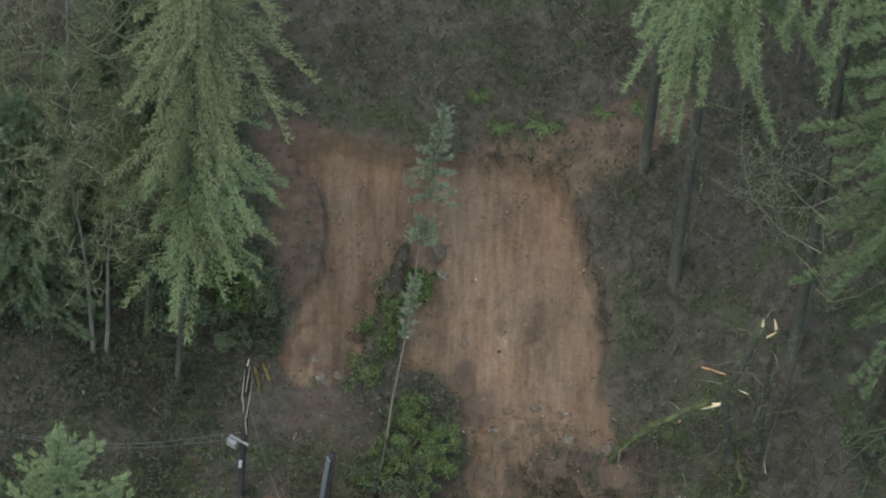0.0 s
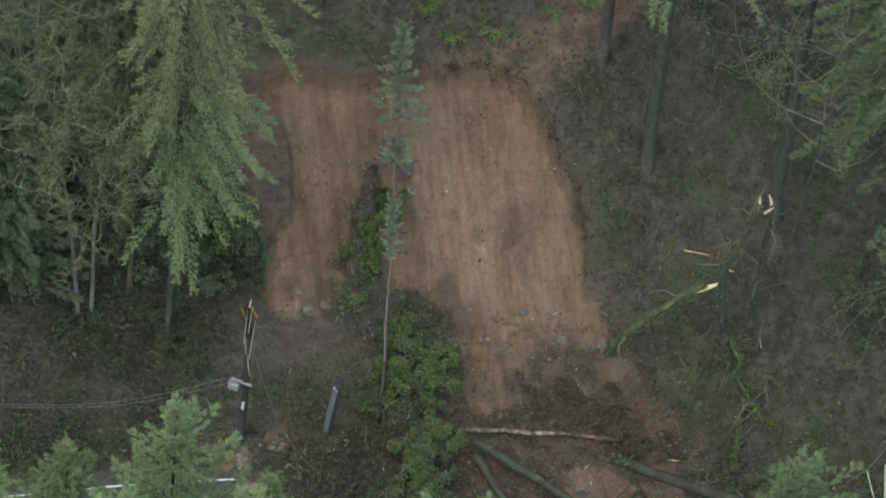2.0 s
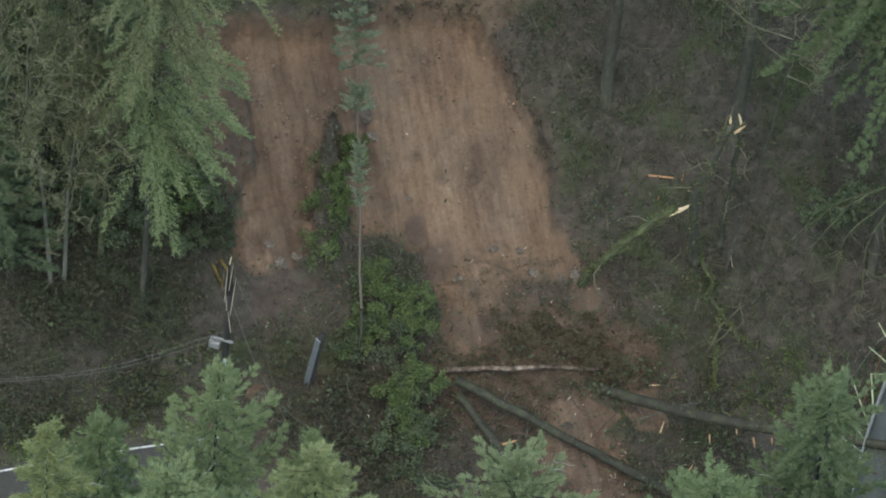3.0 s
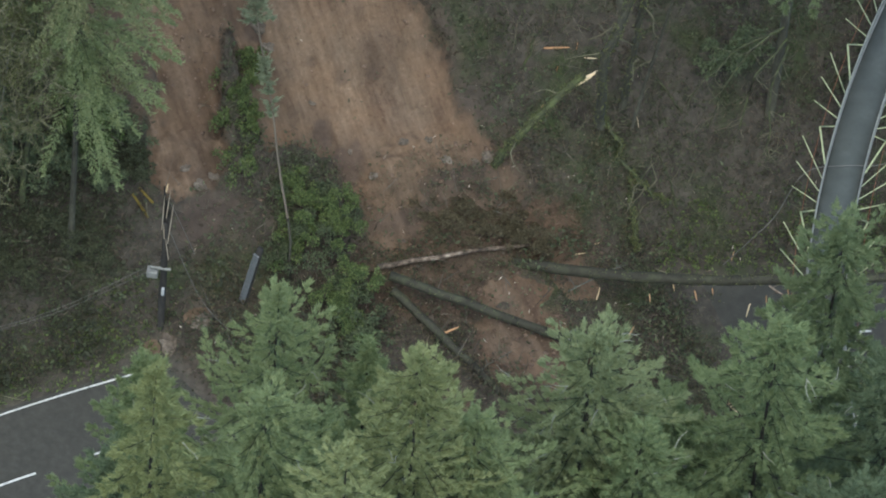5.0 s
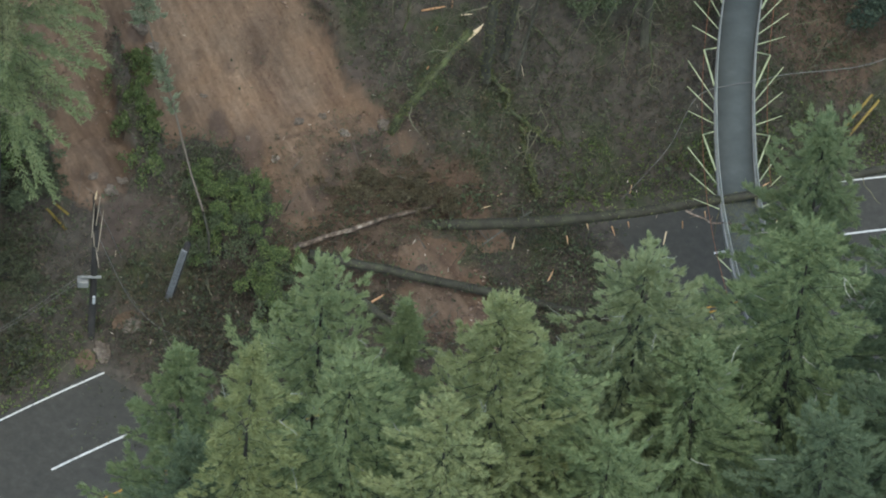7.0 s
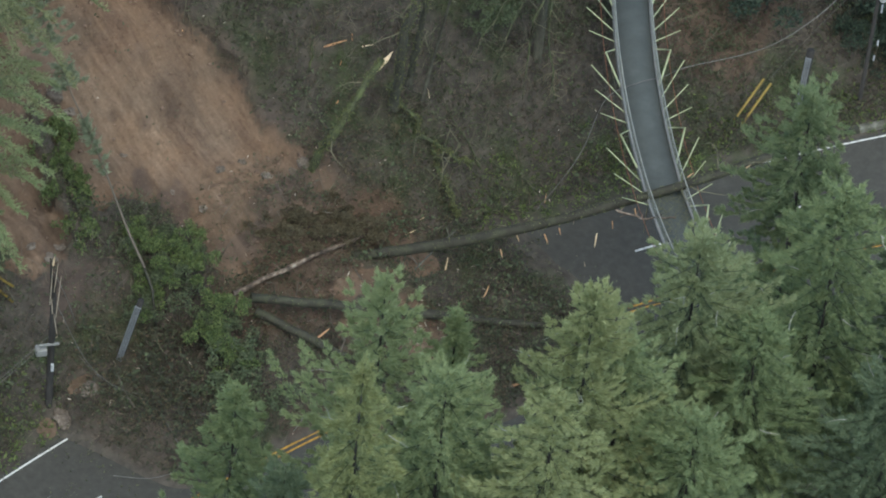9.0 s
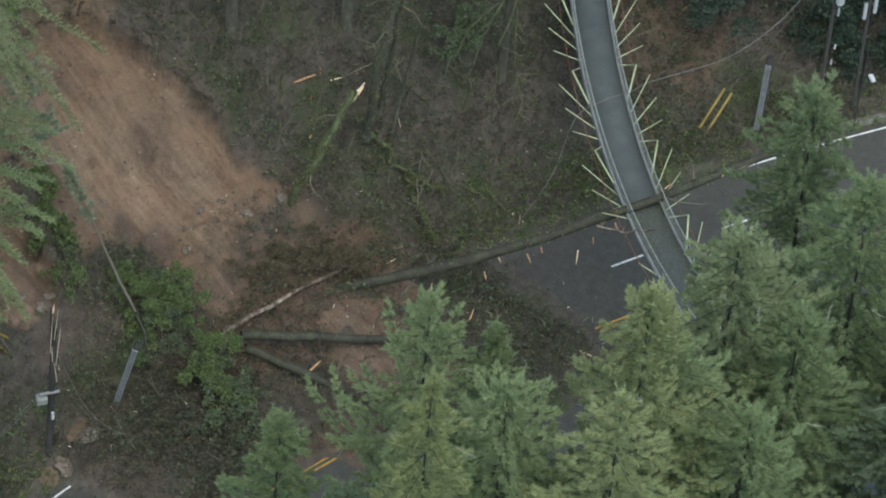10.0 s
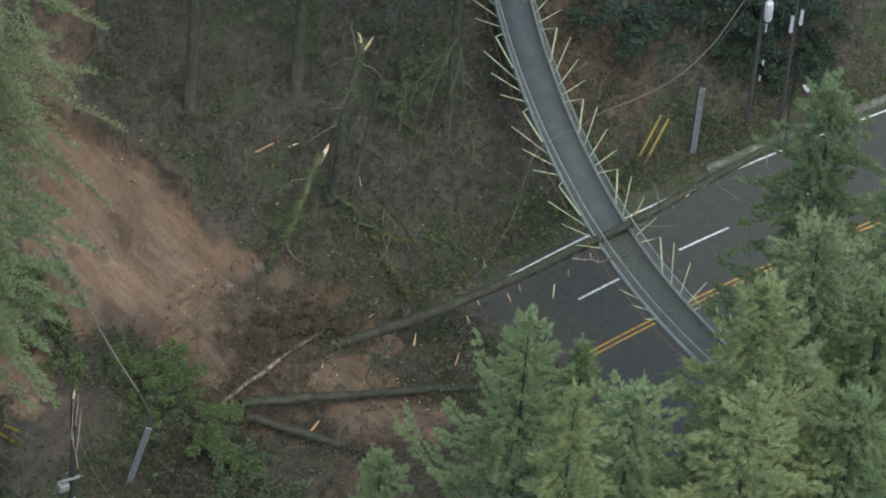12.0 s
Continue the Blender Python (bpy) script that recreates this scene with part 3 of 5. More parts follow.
def build_bridge():
    b = thing("footbridge", (0, 0, 0), "curved grey footbridge over the road with lime green outriggers", "footbridge")
    ys = np.arange(-24, 17.01, 0.5)
    part("deck", mesh_from("deck", *sweep([(-HALF, 0), (HALF, 0), (HALF, -0.28), (0.35, -0.5), (-0.35, -0.5), (-HALF, -0.28)], ys), m_concrete), b, "smooth blue-grey walking deck")
    for sgn in (-1, 1):
        a, c = sgn * (HALF + 0.01), sgn * (HALF + 0.09)
        part("curb_rail", mesh_from("curb_rail", *sweep([(a, 0.10), (c, 0.10), (c, -0.25), (a, -0.25)], ys), m_curb), b, "pale raised deck curb")
        o = sgn * (HALF + 0.05)
        line = [bridge_frame(float(y))[0] + bridge_frame(float(y))[2] * o for y in ys]
        part("handrail", tube_mesh("handrail", [([tuple(p + Vector((0, 0, 0.78))) for p in line], [0.022] * len(line))], m_rail, 4), b, "thin pale handrail")
        bars = []
        for y in np.arange(-23.9, 16.9, 0.11):
            p, t, s = bridge_frame(float(y))
            p = p + s * o
            bars.append(([(p.x, p.y, DECK_Z + 0.08), (p.x, p.y, DECK_Z + 0.77)], [0.011, 0.011]))
        tagged(part("railing_mesh", tube_mesh("railing_mesh", bars, m_rail, 3), b, "thin pale upright railing bars"), kind="stuff")
        o = sgn * (HALF + 0.62)
        part("edge_cable", tube_mesh("edge_cable", [([tuple(bridge_frame(float(y))[0] + bridge_frame(float(y))[2] * o + Vector((0, 0, 0.28 + 0.02 * math.sin(y * 2.9)))) for y in ys], [0.014] * len(ys))], m_rust, 4), b, "thin rusty wire through the rods")
        for g in range(-6, 4):
            y0 = 3.45 + 4.36 * g
            for base, out, along, up in ((-0.70, 1.15, 1.60, 0.45), (-1.38, 1.15, 0.95, 0.45), (-1.95, 1.12, 0.25, 0.45)):
                if not -23 < y0 + base < 15:
                    continue
                p, t, s = bridge_frame(y0 + base)
                p = p + s * sgn * (HALF + 0.1)
                bent = 0.45 if sgn < 0 and -12 < y0 + base < -3.0 else 1.0
                q = p + s * sgn * out * bent + t * along * bent + Vector((0, 0, up - 0.5 * (1 - bent)))
                part("outrigger_rod", tube_mesh("outrigger_rod", [([tuple(p), tuple(q)], [0.029, 0.024])], m_lime, 4), b)
            if -23 < y0 < 15 and not (sgn < 0 and -12 < y0 < -2.0):
                p, t, s = bridge_frame(y0)
                p = p + s * sgn * (HALF + 0.1)
                q = p + s * sgn * 0.55 + t * 1.2 + Vector((0, 0, 0.85))
                r = bridge_frame(y0 + 2.0)
                r = r[0] + r[2] * sgn * (HALF + 0.1)
                part("knee_bracket", tube_mesh("knee_bracket", [([tuple(p), tuple(q)], [0.042, 0.042]), ([tuple(q), tuple(r)], [0.036, 0.036])], m_lime, 4), b, "bent lime green bracket")
    for y in (-14.5,):
        p, t, s = bridge_frame(y)
        gz = float(ground_z(p.x, p.y))
        part("pier", tube_mesh("pier", [([(p.x, p.y, gz - 0.5), (p.x, p.y, DECK_Z - 0.5)], [0.4, 0.32])], m_old_concrete, 8), b, "round concrete pier")
    return b


def deck_litter():
    """Small olive blades added over the deck south of the trunk to darken it."""
    r = np.random.default_rng(61)
    n = 2200
    ys = -2.4 - 9.0 * r.random(n) ** 1.3
    rows = [bridge_frame(float(y)) for y in ys]
    o = np.array([f[0] for f in rows]) + np.array([f[2] for f in rows]) * (HALF * 0.97 * (2 * r.random((n, 1)) - 1))
    o[:, 2] += 0.006 + 0.02 * r.random(n)
    way = unit(r.normal(0, 1, (n, 3)) * np.array([1, 1, 0.12]))
    v, f = blades(o, way, unit(np.cross(way, np.array([0, 0, 1.0]) + r.normal(0, 0.2, (n, 3)))), 0.05 + 0.10 * r.random(n), 0.035)
    tagged(new("deck_litter", mesh_from("deck_litter", v, f, m_torn)), "small olive blades scattered over the bridge deck, darkening its south end", "litter", kind="stuff")


build_bridge()
deck_litter()


# ---- trees ----
def conifer_crown(seed, height, crown, radius, droop=0.18, hang=0.15, step=0.78, per=7, power=0.6, fine=1.0, lift=0.10, wide=0.040, fluff=1.0, gaps=0.0, bias=(0.0, 0.0), tuck=0.0, perk=0.15):
    """Needle sprays of a fir: boughs, side branchlets and needles all round them. Returns verts, triangles and the bough paths."""
    r = np.random.default_rng(seed)
    out, wood = [], []
    up = np.array([0, 0, 1.0])

    def brush(p, d, ln, count):
        """Needles round branchlets that start at p, run along d for ln."""
        q = np.repeat(p, count, 0)
        w = np.repeat(d, count, 0)
        k = len(q)
        s = r.random(k)
        base = q + w * (np.repeat(ln, count) * s)[:, None]
        way = unit(w * 0.7 + unit(r.normal(0, 1, (k, 3))) * 0.75 + up * 0.12)
        size = (0.09 + 0.10 * r.random(k)) * fluff
        out.append((base, way, unit(np.cross(way, r.normal(0, 1, (k, 3)))), size, wide * (0.7 + 0.6 * r.random(k))))

    def tufts(p, d, count, scale=1.0):
        """Rounded sprays of needles that fan outwards and upwards from p."""
        q, w = np.repeat(p, count, 0), np.repeat(d, count, 0)
        k = len(q)
        way = unit(w * 1.15 + unit(r.normal(0, 1, (k, 3))) * 0.62 + up * (0.10 + perk))
        base = q + r.normal(0, 0.035, (k, 3))
        out.append((base, way, unit(np.cross(way, r.normal(0, 1, (k, 3)))), (0.13 + 0.15 * r.random(k)) * fluff * scale, 1.25 * wide * (0.7 + 0.6 * r.random(k))))

    depth = 0.15
    while depth < crown:
        n = per + r.integers(-1, 2) if depth > 1 else 6
        for a in r.random() * 6.28 + np.arange(n) * 6.28 / n + r.normal(0, 0.3, n):
            reach = (0.16 + (radius - 0.16) * (depth / crown) ** power) * (0.55 + 0.62 * r.random()) * min(1.0, 0.55 + 0.25 * depth)
            reach *= 1 + 0.16 * math.sin(2 * a + seed) + 0.12 * math.sin(3 * a + 2 * seed + depth)
            reach *= 1 + bias[1] * math.cos(a - bias[0])
            reach *= 1 - tuck * max(0.0, depth / crown - 0.45) / 0.55
            if r.random() < gaps:
                continue
            if r.random() < 0.12:
                reach *= 0.5
            rise = 0.60 * math.exp(-depth / 2.2) - 0.10 - 0.12 * depth / crown + r.normal(0, 0.10)
            z0 = height - depth + r.normal(0, 0.09)
            h = np.array([math.cos(a), math.sin(a), 0])
            c = np.array([-h[1], h[0], 0])
            bend = r.normal(0, 0.14)

            def along(s):
                p = h * (s * reach)[:, None] + c * (bend * reach * s**2)[:, None]
                p[:, 2] = z0 + rise * reach * s - droop * reach * s**2 + lift * reach * s**4
                return p

            k = max(6, int(reach * 13 * fine))
            s = 0.10 + 0.90 * (np.arange(k) + r.random(k)) / k
            p = along(s)
            sg = np.where(np.arange(k) % 2, 1.0, -1.0)[:, None]
            d = unit(h * (0.55 + 0.3 * s)[:, None] + c * sg * (0.85 - 0.45 * s[:, None]) + up * (r.normal(0.05, 0.14, k) + perk * (0.4 + s) - hang * (0.4 + r.random(k)))[:, None])
            ln = (0.12 + 0.44 * np.sqrt(1 - 0.9 * s) * min(1, reach / 2.4)) * (0.55 + 0.75 * r.random(k))
            if hang < 0.5:
                m = max(4, int(reach * 7.5 * fine))
                s = 0.12 + 0.88 * (np.arange(m) + 0.6 * r.random(m)) / m
                p = along(s)
                off = np.where(np.arange(m) % 2, 1.0, -1.0) * (0.04 + 0.30 * (1 - s) ** 0.7 * min(1, reach / 2.2)) * (0.5 + 0.8 * r.random(m))
                p = p + c * off[:, None] + h * (0.4 * np.abs(off))[:, None] + up * (r.normal(0.02, 0.06, m) - 0.25 * np.abs(off))[:, None]
                tufts(p, unit(h * 0.8 + c * np.sign(off)[:, None] * (0.75 - 0.5 * s)[:, None]), max(8, int(36 * fine)), min(1.0, 0.6 + 0.2 * depth))
                tufts(along(np.array([1.0])), (h + up * perk)[None], 46, min(1.0, 0.55 + 0.2 * depth))
            else:
                brush(p, d, ln, max(4, int(20 * fine)))
            t = along(np.array([0.9, 0.97]))
            lead = unit(t[1:] - t[:1])
            brush(t[:1], unit(lead + up * perk * 1.5), np.array([0.36]), 24)
            if reach > 0.9:
                q = np.linspace(0, 0.95, 5)
                wood.append((along(q), 0.006 + 0.014 * reach / radius * (1 - q)))
        depth += step * (0.55 + 0.45 * min(1, depth / 3)) * (0.8 + 0.4 * r.random())
    brush(np.array([[0, 0, height - 0.9]]), up[None], np.array([0.95]), 90)
    v, f = needle_tris(*[np.concatenate([o[i] for o in out]) for i in range(5)])
    return v, f, wood


def conifer(seed, x, y, top_z, crown, radius, needles, label, bark=None, low=None, stout=0.6, dead=0, **kw):
    z = float(ground_z(x, y)) - 0.3
    h = top_z - z
    t = thing("fir_tree", (x, y, z), label, "tree", "forest conifers")
    rad = 0.0078 * h * stout
    zs = np.linspace(0, h - 0.1, 14)
    r = np.random.default_rng(seed + 99)
    wob = np.cumsum(r.normal(0, 0.03, (14, 2)), 0) * np.linspace(1, 0, 14)[:, None]
    part("trunk", tube_mesh("trunk", [(np.column_stack([wob, zs]), rad * (1 - zs / h) ** 0.8 + 0.012)], bark or m_bark, 8), t)
    v, f, wood = conifer_crown(seed, h - 0.2, min(crown, h - 3), radius, **kw)
    if low:
        under = v[f[:, 0], 2] + 1.5 * (vnoise(v[f[:, 0], 0], v[f[:, 0], 1], 1.2) - 0.5) < low[0] - z
        part("crown", mesh_from("crown", v.reshape(-1, 3, 3)[~under].reshape(-1, 3), np.arange(3 * (~under).sum()).reshape(-1, 3), needles), t)
        part("lower_crown", mesh_from("lower_crown", v.reshape(-1, 3, 3)[under].reshape(-1, 3), np.arange(3 * under.sum()).reshape(-1, 3), low[1]), t, "greener shaded lower boughs")
    else:
        part("crown", mesh_from("crown", v, f, needles), t)
    tagged(part("branchwork", tube_mesh("branchwork", wood, m_bark, 3), t), kind="stuff")
    boughs = [b for b in wood if b[0][0][2] > h - 0.62 * crown and np.linalg.norm(b[0][-1][:2]) > 1.2]
    for _ in range(dead):
        pts = boughs[r.integers(len(boughs))][0]
        w = unit(unit(pts[-1] - pts[0]) + r.normal(0, 0.5, 3) + np.array([0, 0, 0.25]))
        twig = [pts[3] + (pts[4] - pts[3]) * r.random() + np.array([0, 0, 0.22])]
        for _ in range(3):
            w = unit(w + r.normal(0, 0.28, 3) + np.array([0, 0, -0.12]))
            twig.append(twig[-1] + w * (0.12 + 0.22 * r.random()))
        part("dead_twig", tube_mesh("dead_twig", [(np.array(twig), [0.019, 0.016, 0.012, 0.008])], m_dead_twig, 3), t, "pale dead twig")
    return t


FIRS = [
    (11, -8.25, -31.1, 39.1, 15, 5.4, m_fir_green, "green fir with a narrow ragged top above the road", dict(power=0.72, step=0.9, per=7, lift=0.45, gaps=0.1, perk=0.3, dead=8)),
    (12, -11.3, -40.3, 46.7, 14, 3.5, m_fir_sick, "yellowish fir with a pointed spire top", dict(power=0.72, droop=0.34, step=0.95, per=8, hang=0.15, gaps=0.08, dead=6)),
    (13, -2.85, -37.9, 46.1, 15, 3.9, m_fir_olive, "bushy olive green fir with a rounded top", dict(power=0.55, lift=0.25, perk=0.6, step=0.66, per=8, dead=6)),
    (14, 2.65, -32.2, 40.7, 15, 4.5, m_fir_pale_green, "broad grey-green fir with a blunt dome top and dead twigs", dict(power=0.45, lift=0.25, perk=0.5, step=0.7, per=8, dead=34)),
    (15, -4.8, -41.2, 45.0, 13, 4.4, m_fir_olive, "olive green fir with open star-like boughs", dict(power=0.72, lift=0.2, step=0.85, per=7, perk=0.2, dead=3)),
    (16, 8.9, -29.0, 38.3, 15, 4.8, m_fir_shaded_green, "dense green fir in the roadside stand", dict(power=0.5, perk=0.3, dead=10)),
    (17, 11.0, -18.7, 31.0, 18, 4.6, m_fir_blue, "tall bluish green fir beside the footbridge", dict(power=0.5, droop=0.22, dead=4)),
    (18, 4.7, -33.9, 38.0, 13, 4.8, m_fir_shaded_green, "green fir filling the roadside stand", dict(power=0.5, perk=0.25, dead=8)),
    (19, -7.8, -38.3, 43.0, 13, 4.4, m_fir_green, "full green fir behind the spire-topped one", dict(power=0.5, perk=0.35, dead=3)),
    (20, -0.9, -36.2, 40.6, 13, 4.8, m_fir_green, "shaded green fir in the middle of the stand", dict(power=0.5, perk=0.3)),
    (21, 13.4, -27.0, 34.5, 15, 5.0, m_fir_deep, "dark bluish fir at the edge of the stand", dict(power=0.5, droop=0.25, dead=4)),
    (22, 16.5, -21.5, 31.0, 17, 5.4, m_fir_blue, "dark bluish fir with drooping boughs", dict(power=0.5, droop=0.28, dead=4)),
    (23, 9.0, -37.0, 38.0, 13, 5.0, m_fir_deep, "green fir low in the roadside stand", dict(power=0.5, dead=6)),
    (27, -5.1, -29.7, 34.8, 13, 2.6, m_fir_shaded_green, "smaller green fir beside the ragged-topped one", dict(power=0.85)),
    (28, 5.6, -27.0, 30.5, 14, 4.8, m_fir_shaded_green, "lower green fir among the roadside stand", dict(power=0.5)),
    (29, -12.9, -29.5, 31.7, 14, 3.6, m_fir_shaded_green, "green fir under the spire-topped one", dict(power=0.6, lift=0.3, perk=0.25)),
    (30, 12.5, -33.5, 36.0, 14, 5.0, m_fir_deep, "bluish fir in the thick of the stand", dict(power=0.5, dead=6)),
    (35, -12.9, -37.3, 37.2, 13, 3.4, m_fir_deep, "dark green fir at the outer edge of the roadside stand", dict(power=0.55)),
    (36, -6.2, -34.5, 36.5, 13, 4.8, m_fir_shaded_green, "shaded green fir low between the roadside firs", dict(power=0.5)),
    (37, 1.2, -38.6, 39.0, 13, 4.8, m_fir_shaded_green, "shaded green fir low in the roadside stand", dict(power=0.5)),
    (24, -19.0, -5.0, 46.0, 32.5, 4.3, m_fir_lichen, "tall olive fir with long drooping boughs at the slide's edge", dict(bark=m_fir_moss, stout=0.36, low=(21.0, m_fir_green), power=0.42, droop=0.45, hang=0.55, step=0.6, per=8, gaps=0.3, bias=(-0.35, 0.6), tuck=0.4)),
    (25, -3.7, 8.5, 47.0, 20, 3.2, m_fir_green, "tall green fir with a bare lower trunk above the slide", dict(bark=m_fir_moss, stout=0.85, power=0.5, droop=1.1, hang=0.85, step=0.5, per=7, gaps=0.25, lift=0.0, bias=(-0.5, 0.55), fluff=1.6, fine=1.25, wide=0.034)),
    (26, 8.5, 7.9, 44.0, 24, 5.8, m_fir_blue, "dark bluish fir on the slope with drooping boughs", dict(bark=m_fir_moss, stout=0.6, power=0.36, droop=0.5, hang=0.45, step=0.44, per=9, fluff=1.2)),
    (33, -26.4, -6.2, 19.0, 14, 3.3, m_fir_deep, "dark green fir deep in the roadside thicket", dict(power=0.5, droop=0.2, hang=0.2, step=0.42, per=9, lift=0.2, fluff=1.25)),
    (34, -25.0, 1.0, 27.0, 18, 4.2, m_fir_deep, "dark shaded fir behind the bare mossy trees", dict(power=0.5, droop=0.4, hang=0.3, step=0.5, per=8)),
    (31, -6.9, 11.0, 46.0, 15, 3.6, m_fir_green, "tall fir with a long bare trunk high on the slope", dict(bark=m_fir_moss, stout=0.85, fine=0.5)),
    (32, 1.7, 9.3, 47.0, 15, 4.2, m_fir_shaded_green, "tall fir with a long bare trunk above the road", dict(bark=m_fir_moss, stout=0.85, power=0.5, droop=0.9, hang=0.8, step=0.5, per=8, gaps=0.4, lift=0.0, bias=(-2.2, 0.4), fluff=1.6, fine=1.1, wide=0.034)),
]
for seed, x, y, top_z, crown, radius, needles, label, kw in FIRS:
    conifer(seed, x, y, top_z, crown, radius, needles, label, **kw)


def bare_tree(seed, base, height, lean, label, mat=None, spread=1.0, first=0.35, limbs=12, stems=1, moss=1.0, thick=1.0, fine=0.025):
    """A leafless mossy broadleaf tree."""
    r = np.random.default_rng(seed)
    x, y = base
    z = float(ground_z(x, y)) - 0.2
    t = thing("bare_tree", (x, y, z), label, "tree", "bare mossy trees")
    trunks, big, small, tufts = [], [], [], []

    def grow(p, way, length, rad, level):
        n = 7 if level == 0 else 5
        pts, w = [np.array(p)], np.array(way)
        for _ in range(n - 1):
            w = unit(w + r.normal(0, 0.04 if level == 0 else 0.10 + 0.15 * level, 3) + np.array([0, 0, 0.05 + 0.05 * level]))
            pts.append(pts[-1] + w * length / (n - 1))
        pts = np.array(pts)
        rr = rad * (1 - 0.78 * np.linspace(0, 1, n))
        (trunks if level == 0 else big if level == 1 else small).append((pts, rr))
        if level >= 1:
            tufts.append(pts[1:])
        if level == 3:
            return
        count = (limbs, 7, 6)[level]
        for k in range(count):
            s = (first + (1 - first) * (k + r.random()) / count) if level == 0 else 0.2 + 0.8 * (k + r.random()) / count
            i = min(n - 2, int(s * (n - 1)))
            q = pts[i] + (pts[i + 1] - pts[i]) * (s * (n - 1) - i)
            a = r.random() * 6.28
            side = unit(np.array([math.cos(a), math.sin(a), r.normal(0.25, 0.3)]))
            nw = unit(unit(pts[i + 1] - pts[i]) * 0.55 + side * spread)
            grow(q, nw, length * (0.42, 0.46, 0.40)[level] * (0.6 + 0.6 * r.random()) * (1.1 - 0.5 * s if level == 0 else 1), max(fine, rad * (0.36, 0.42, 0.5)[level]), level + 1)

    for s in range(stems):
        off = np.array([0.45 * s, 0.25 * s, 0])
        grow(off, unit(np.array([lean[0] + 0.06 * s, lean[1], 1.0])), height * (1 - 0.12 * s), thick * (0.0075 * height + 0.05), 0)
    bark = mat or m_moss_bark
    part("trunk", tube_mesh("trunk", trunks, bark, 8), t)
    for b in big:
        part("limb", tube_mesh("limb", [b], m_moss_twig if mat is m_fir_moss else m_moss_bark, 6), t)
    tagged(part("twigwork", tube_mesh("twigwork", small, m_moss_twig, 3), t), kind="stuff")
    pts = np.concatenate(tufts)
    pts = np.repeat(pts, int(4.5 * moss), 0) + r.normal(0, 0.10, (len(pts) * int(4.5 * moss), 3))
    way = unit(r.normal(0, 1, pts.shape) + np.array([0, 0, -0.3]))
    v, f = blades(pts, way, unit(np.cross(way, r.normal(0, 1, pts.shape))), 0.05 + 0.09 * r.random(len(pts)), 0.035)
    tagged(part("moss", mesh_from("moss", v, f, m_moss_tuft), t, "olive green moss tufts"), kind="stuff")
    return t


bare_tree(41, (-22.7, -5.6), 17, (-0.02, -0.03), "bare mossy tree with pale forked trunks", m_pale_bark, 0.9, 0.55, 13, 2, 0.9, 0.6)
bare_tree(42, (-21.2, -3.9), 14, (0.02, -0.03), "bare yellow-green mossy tree beside the road", None, 0.95, 0.45, 11, 1, 0.9)
bare_tree(43, (-25.2, -5.0), 17, (-0.03, -0.02), "bare mossy tree with tangled branches", None, 0.9, 0.45, 9, 1, 0.7)
bare_tree(44, (2.8, 5.5), 23, (0.02, -0.09), "bare mossy tree with crooked twigs on the slope", m_fir_moss, 0.75, 0.62, 13, 1, 0.4, 0.36, 0.014)
bare_tree(46, (-25.8, -3.6), 21, (0.0, 0.0), "bare mossy tree deep in the thicket", m_pale_bark, 0.9, 0.5, 9, 1, 0.7)


# ---- fallen and broken trees ----
def log(points, r0, r1, label, mat, name="fallen_log", sides=8, wobble=0.03, moss=0, boughs=0):
    pts = np.array(points, float)
    s = np.linspace(0, len(pts) - 1, 14)
    i = np.minimum(s.astype(int), len(pts) - 2)
    q = pts[i] + (pts[i + 1] - pts[i]) * (s - i)[:, None]
    r = np.random.default_rng(int(abs(pts[0, 0] * 100)) + 5)
    q[1:-1] += r.normal(0, wobble, (12, 3))
    rad = np.linspace(r0, r1, 14) * (1 + r.normal(0, 0.05, 14))
    t = thing(name, tuple(pts[0]), label, "log", "fallen logs")
    part("trunk", tube_mesh("trunk", [(q - pts[0], rad)], mat, sides), t)
    if moss:
        k = r.random(moss) * 12.99
        i = k.astype(int)
        around = unit(r.normal(0, 1, (moss, 3)) + np.array([0, 0, 0.5]))
        at = q[i] + (q[i + 1] - q[i]) * (k - i)[:, None] - pts[0] + around * rad[i][:, None] * 0.9
        keep = vnoise(k * 1.3, k * 0.0, 1.0) + 0.5 * r.random(moss) > 0.55
        at, around = at[keep], around[keep]
        way = unit(around + r.normal(0, 0.7, at.shape))
        v, f = blades(at, way, unit(np.cross(way, r.normal(0, 1, at.shape))), 0.06 + 0.14 * r.random(len(at)), 0.05)
        tagged(part("moss", mesh_from("moss", v, f, m_moss_tuft), t, "ragged green moss"), kind="stuff")
    for _ in range(boughs):
        k = r.integers(3, 13)
        w = unit(r.normal(0, 1, 3) + np.array([0, 0, 0.3]))
        pth = [q[k] - pts[0]]
        for _ in range(5):
            w = unit(w + r.normal(0, 0.35, 3) + np.array([0, 0, -0.12]))
            pth.append(pth[-1] + w * (0.25 + 0.25 * r.random()))
        part("broken_bough", tube_mesh("broken_bough", [(np.array(pth), np.linspace(0.035, 0.012, 6))], m_moss_twig, 4), t)
    for _ in range(7):
        k = r.integers(1, 12)
        w = unit(r.normal(0, 1, 3) + np.array([0, 0, 0.5]))
        b = q[k] - pts[0]
        part("branch_stub", tube_mesh("branch_stub", [(np.array([b, b + w * (rad[k] + 0.15 + 0.5 * r.random())]), [0.03, 0.012])], mat, 4), t)
    return t


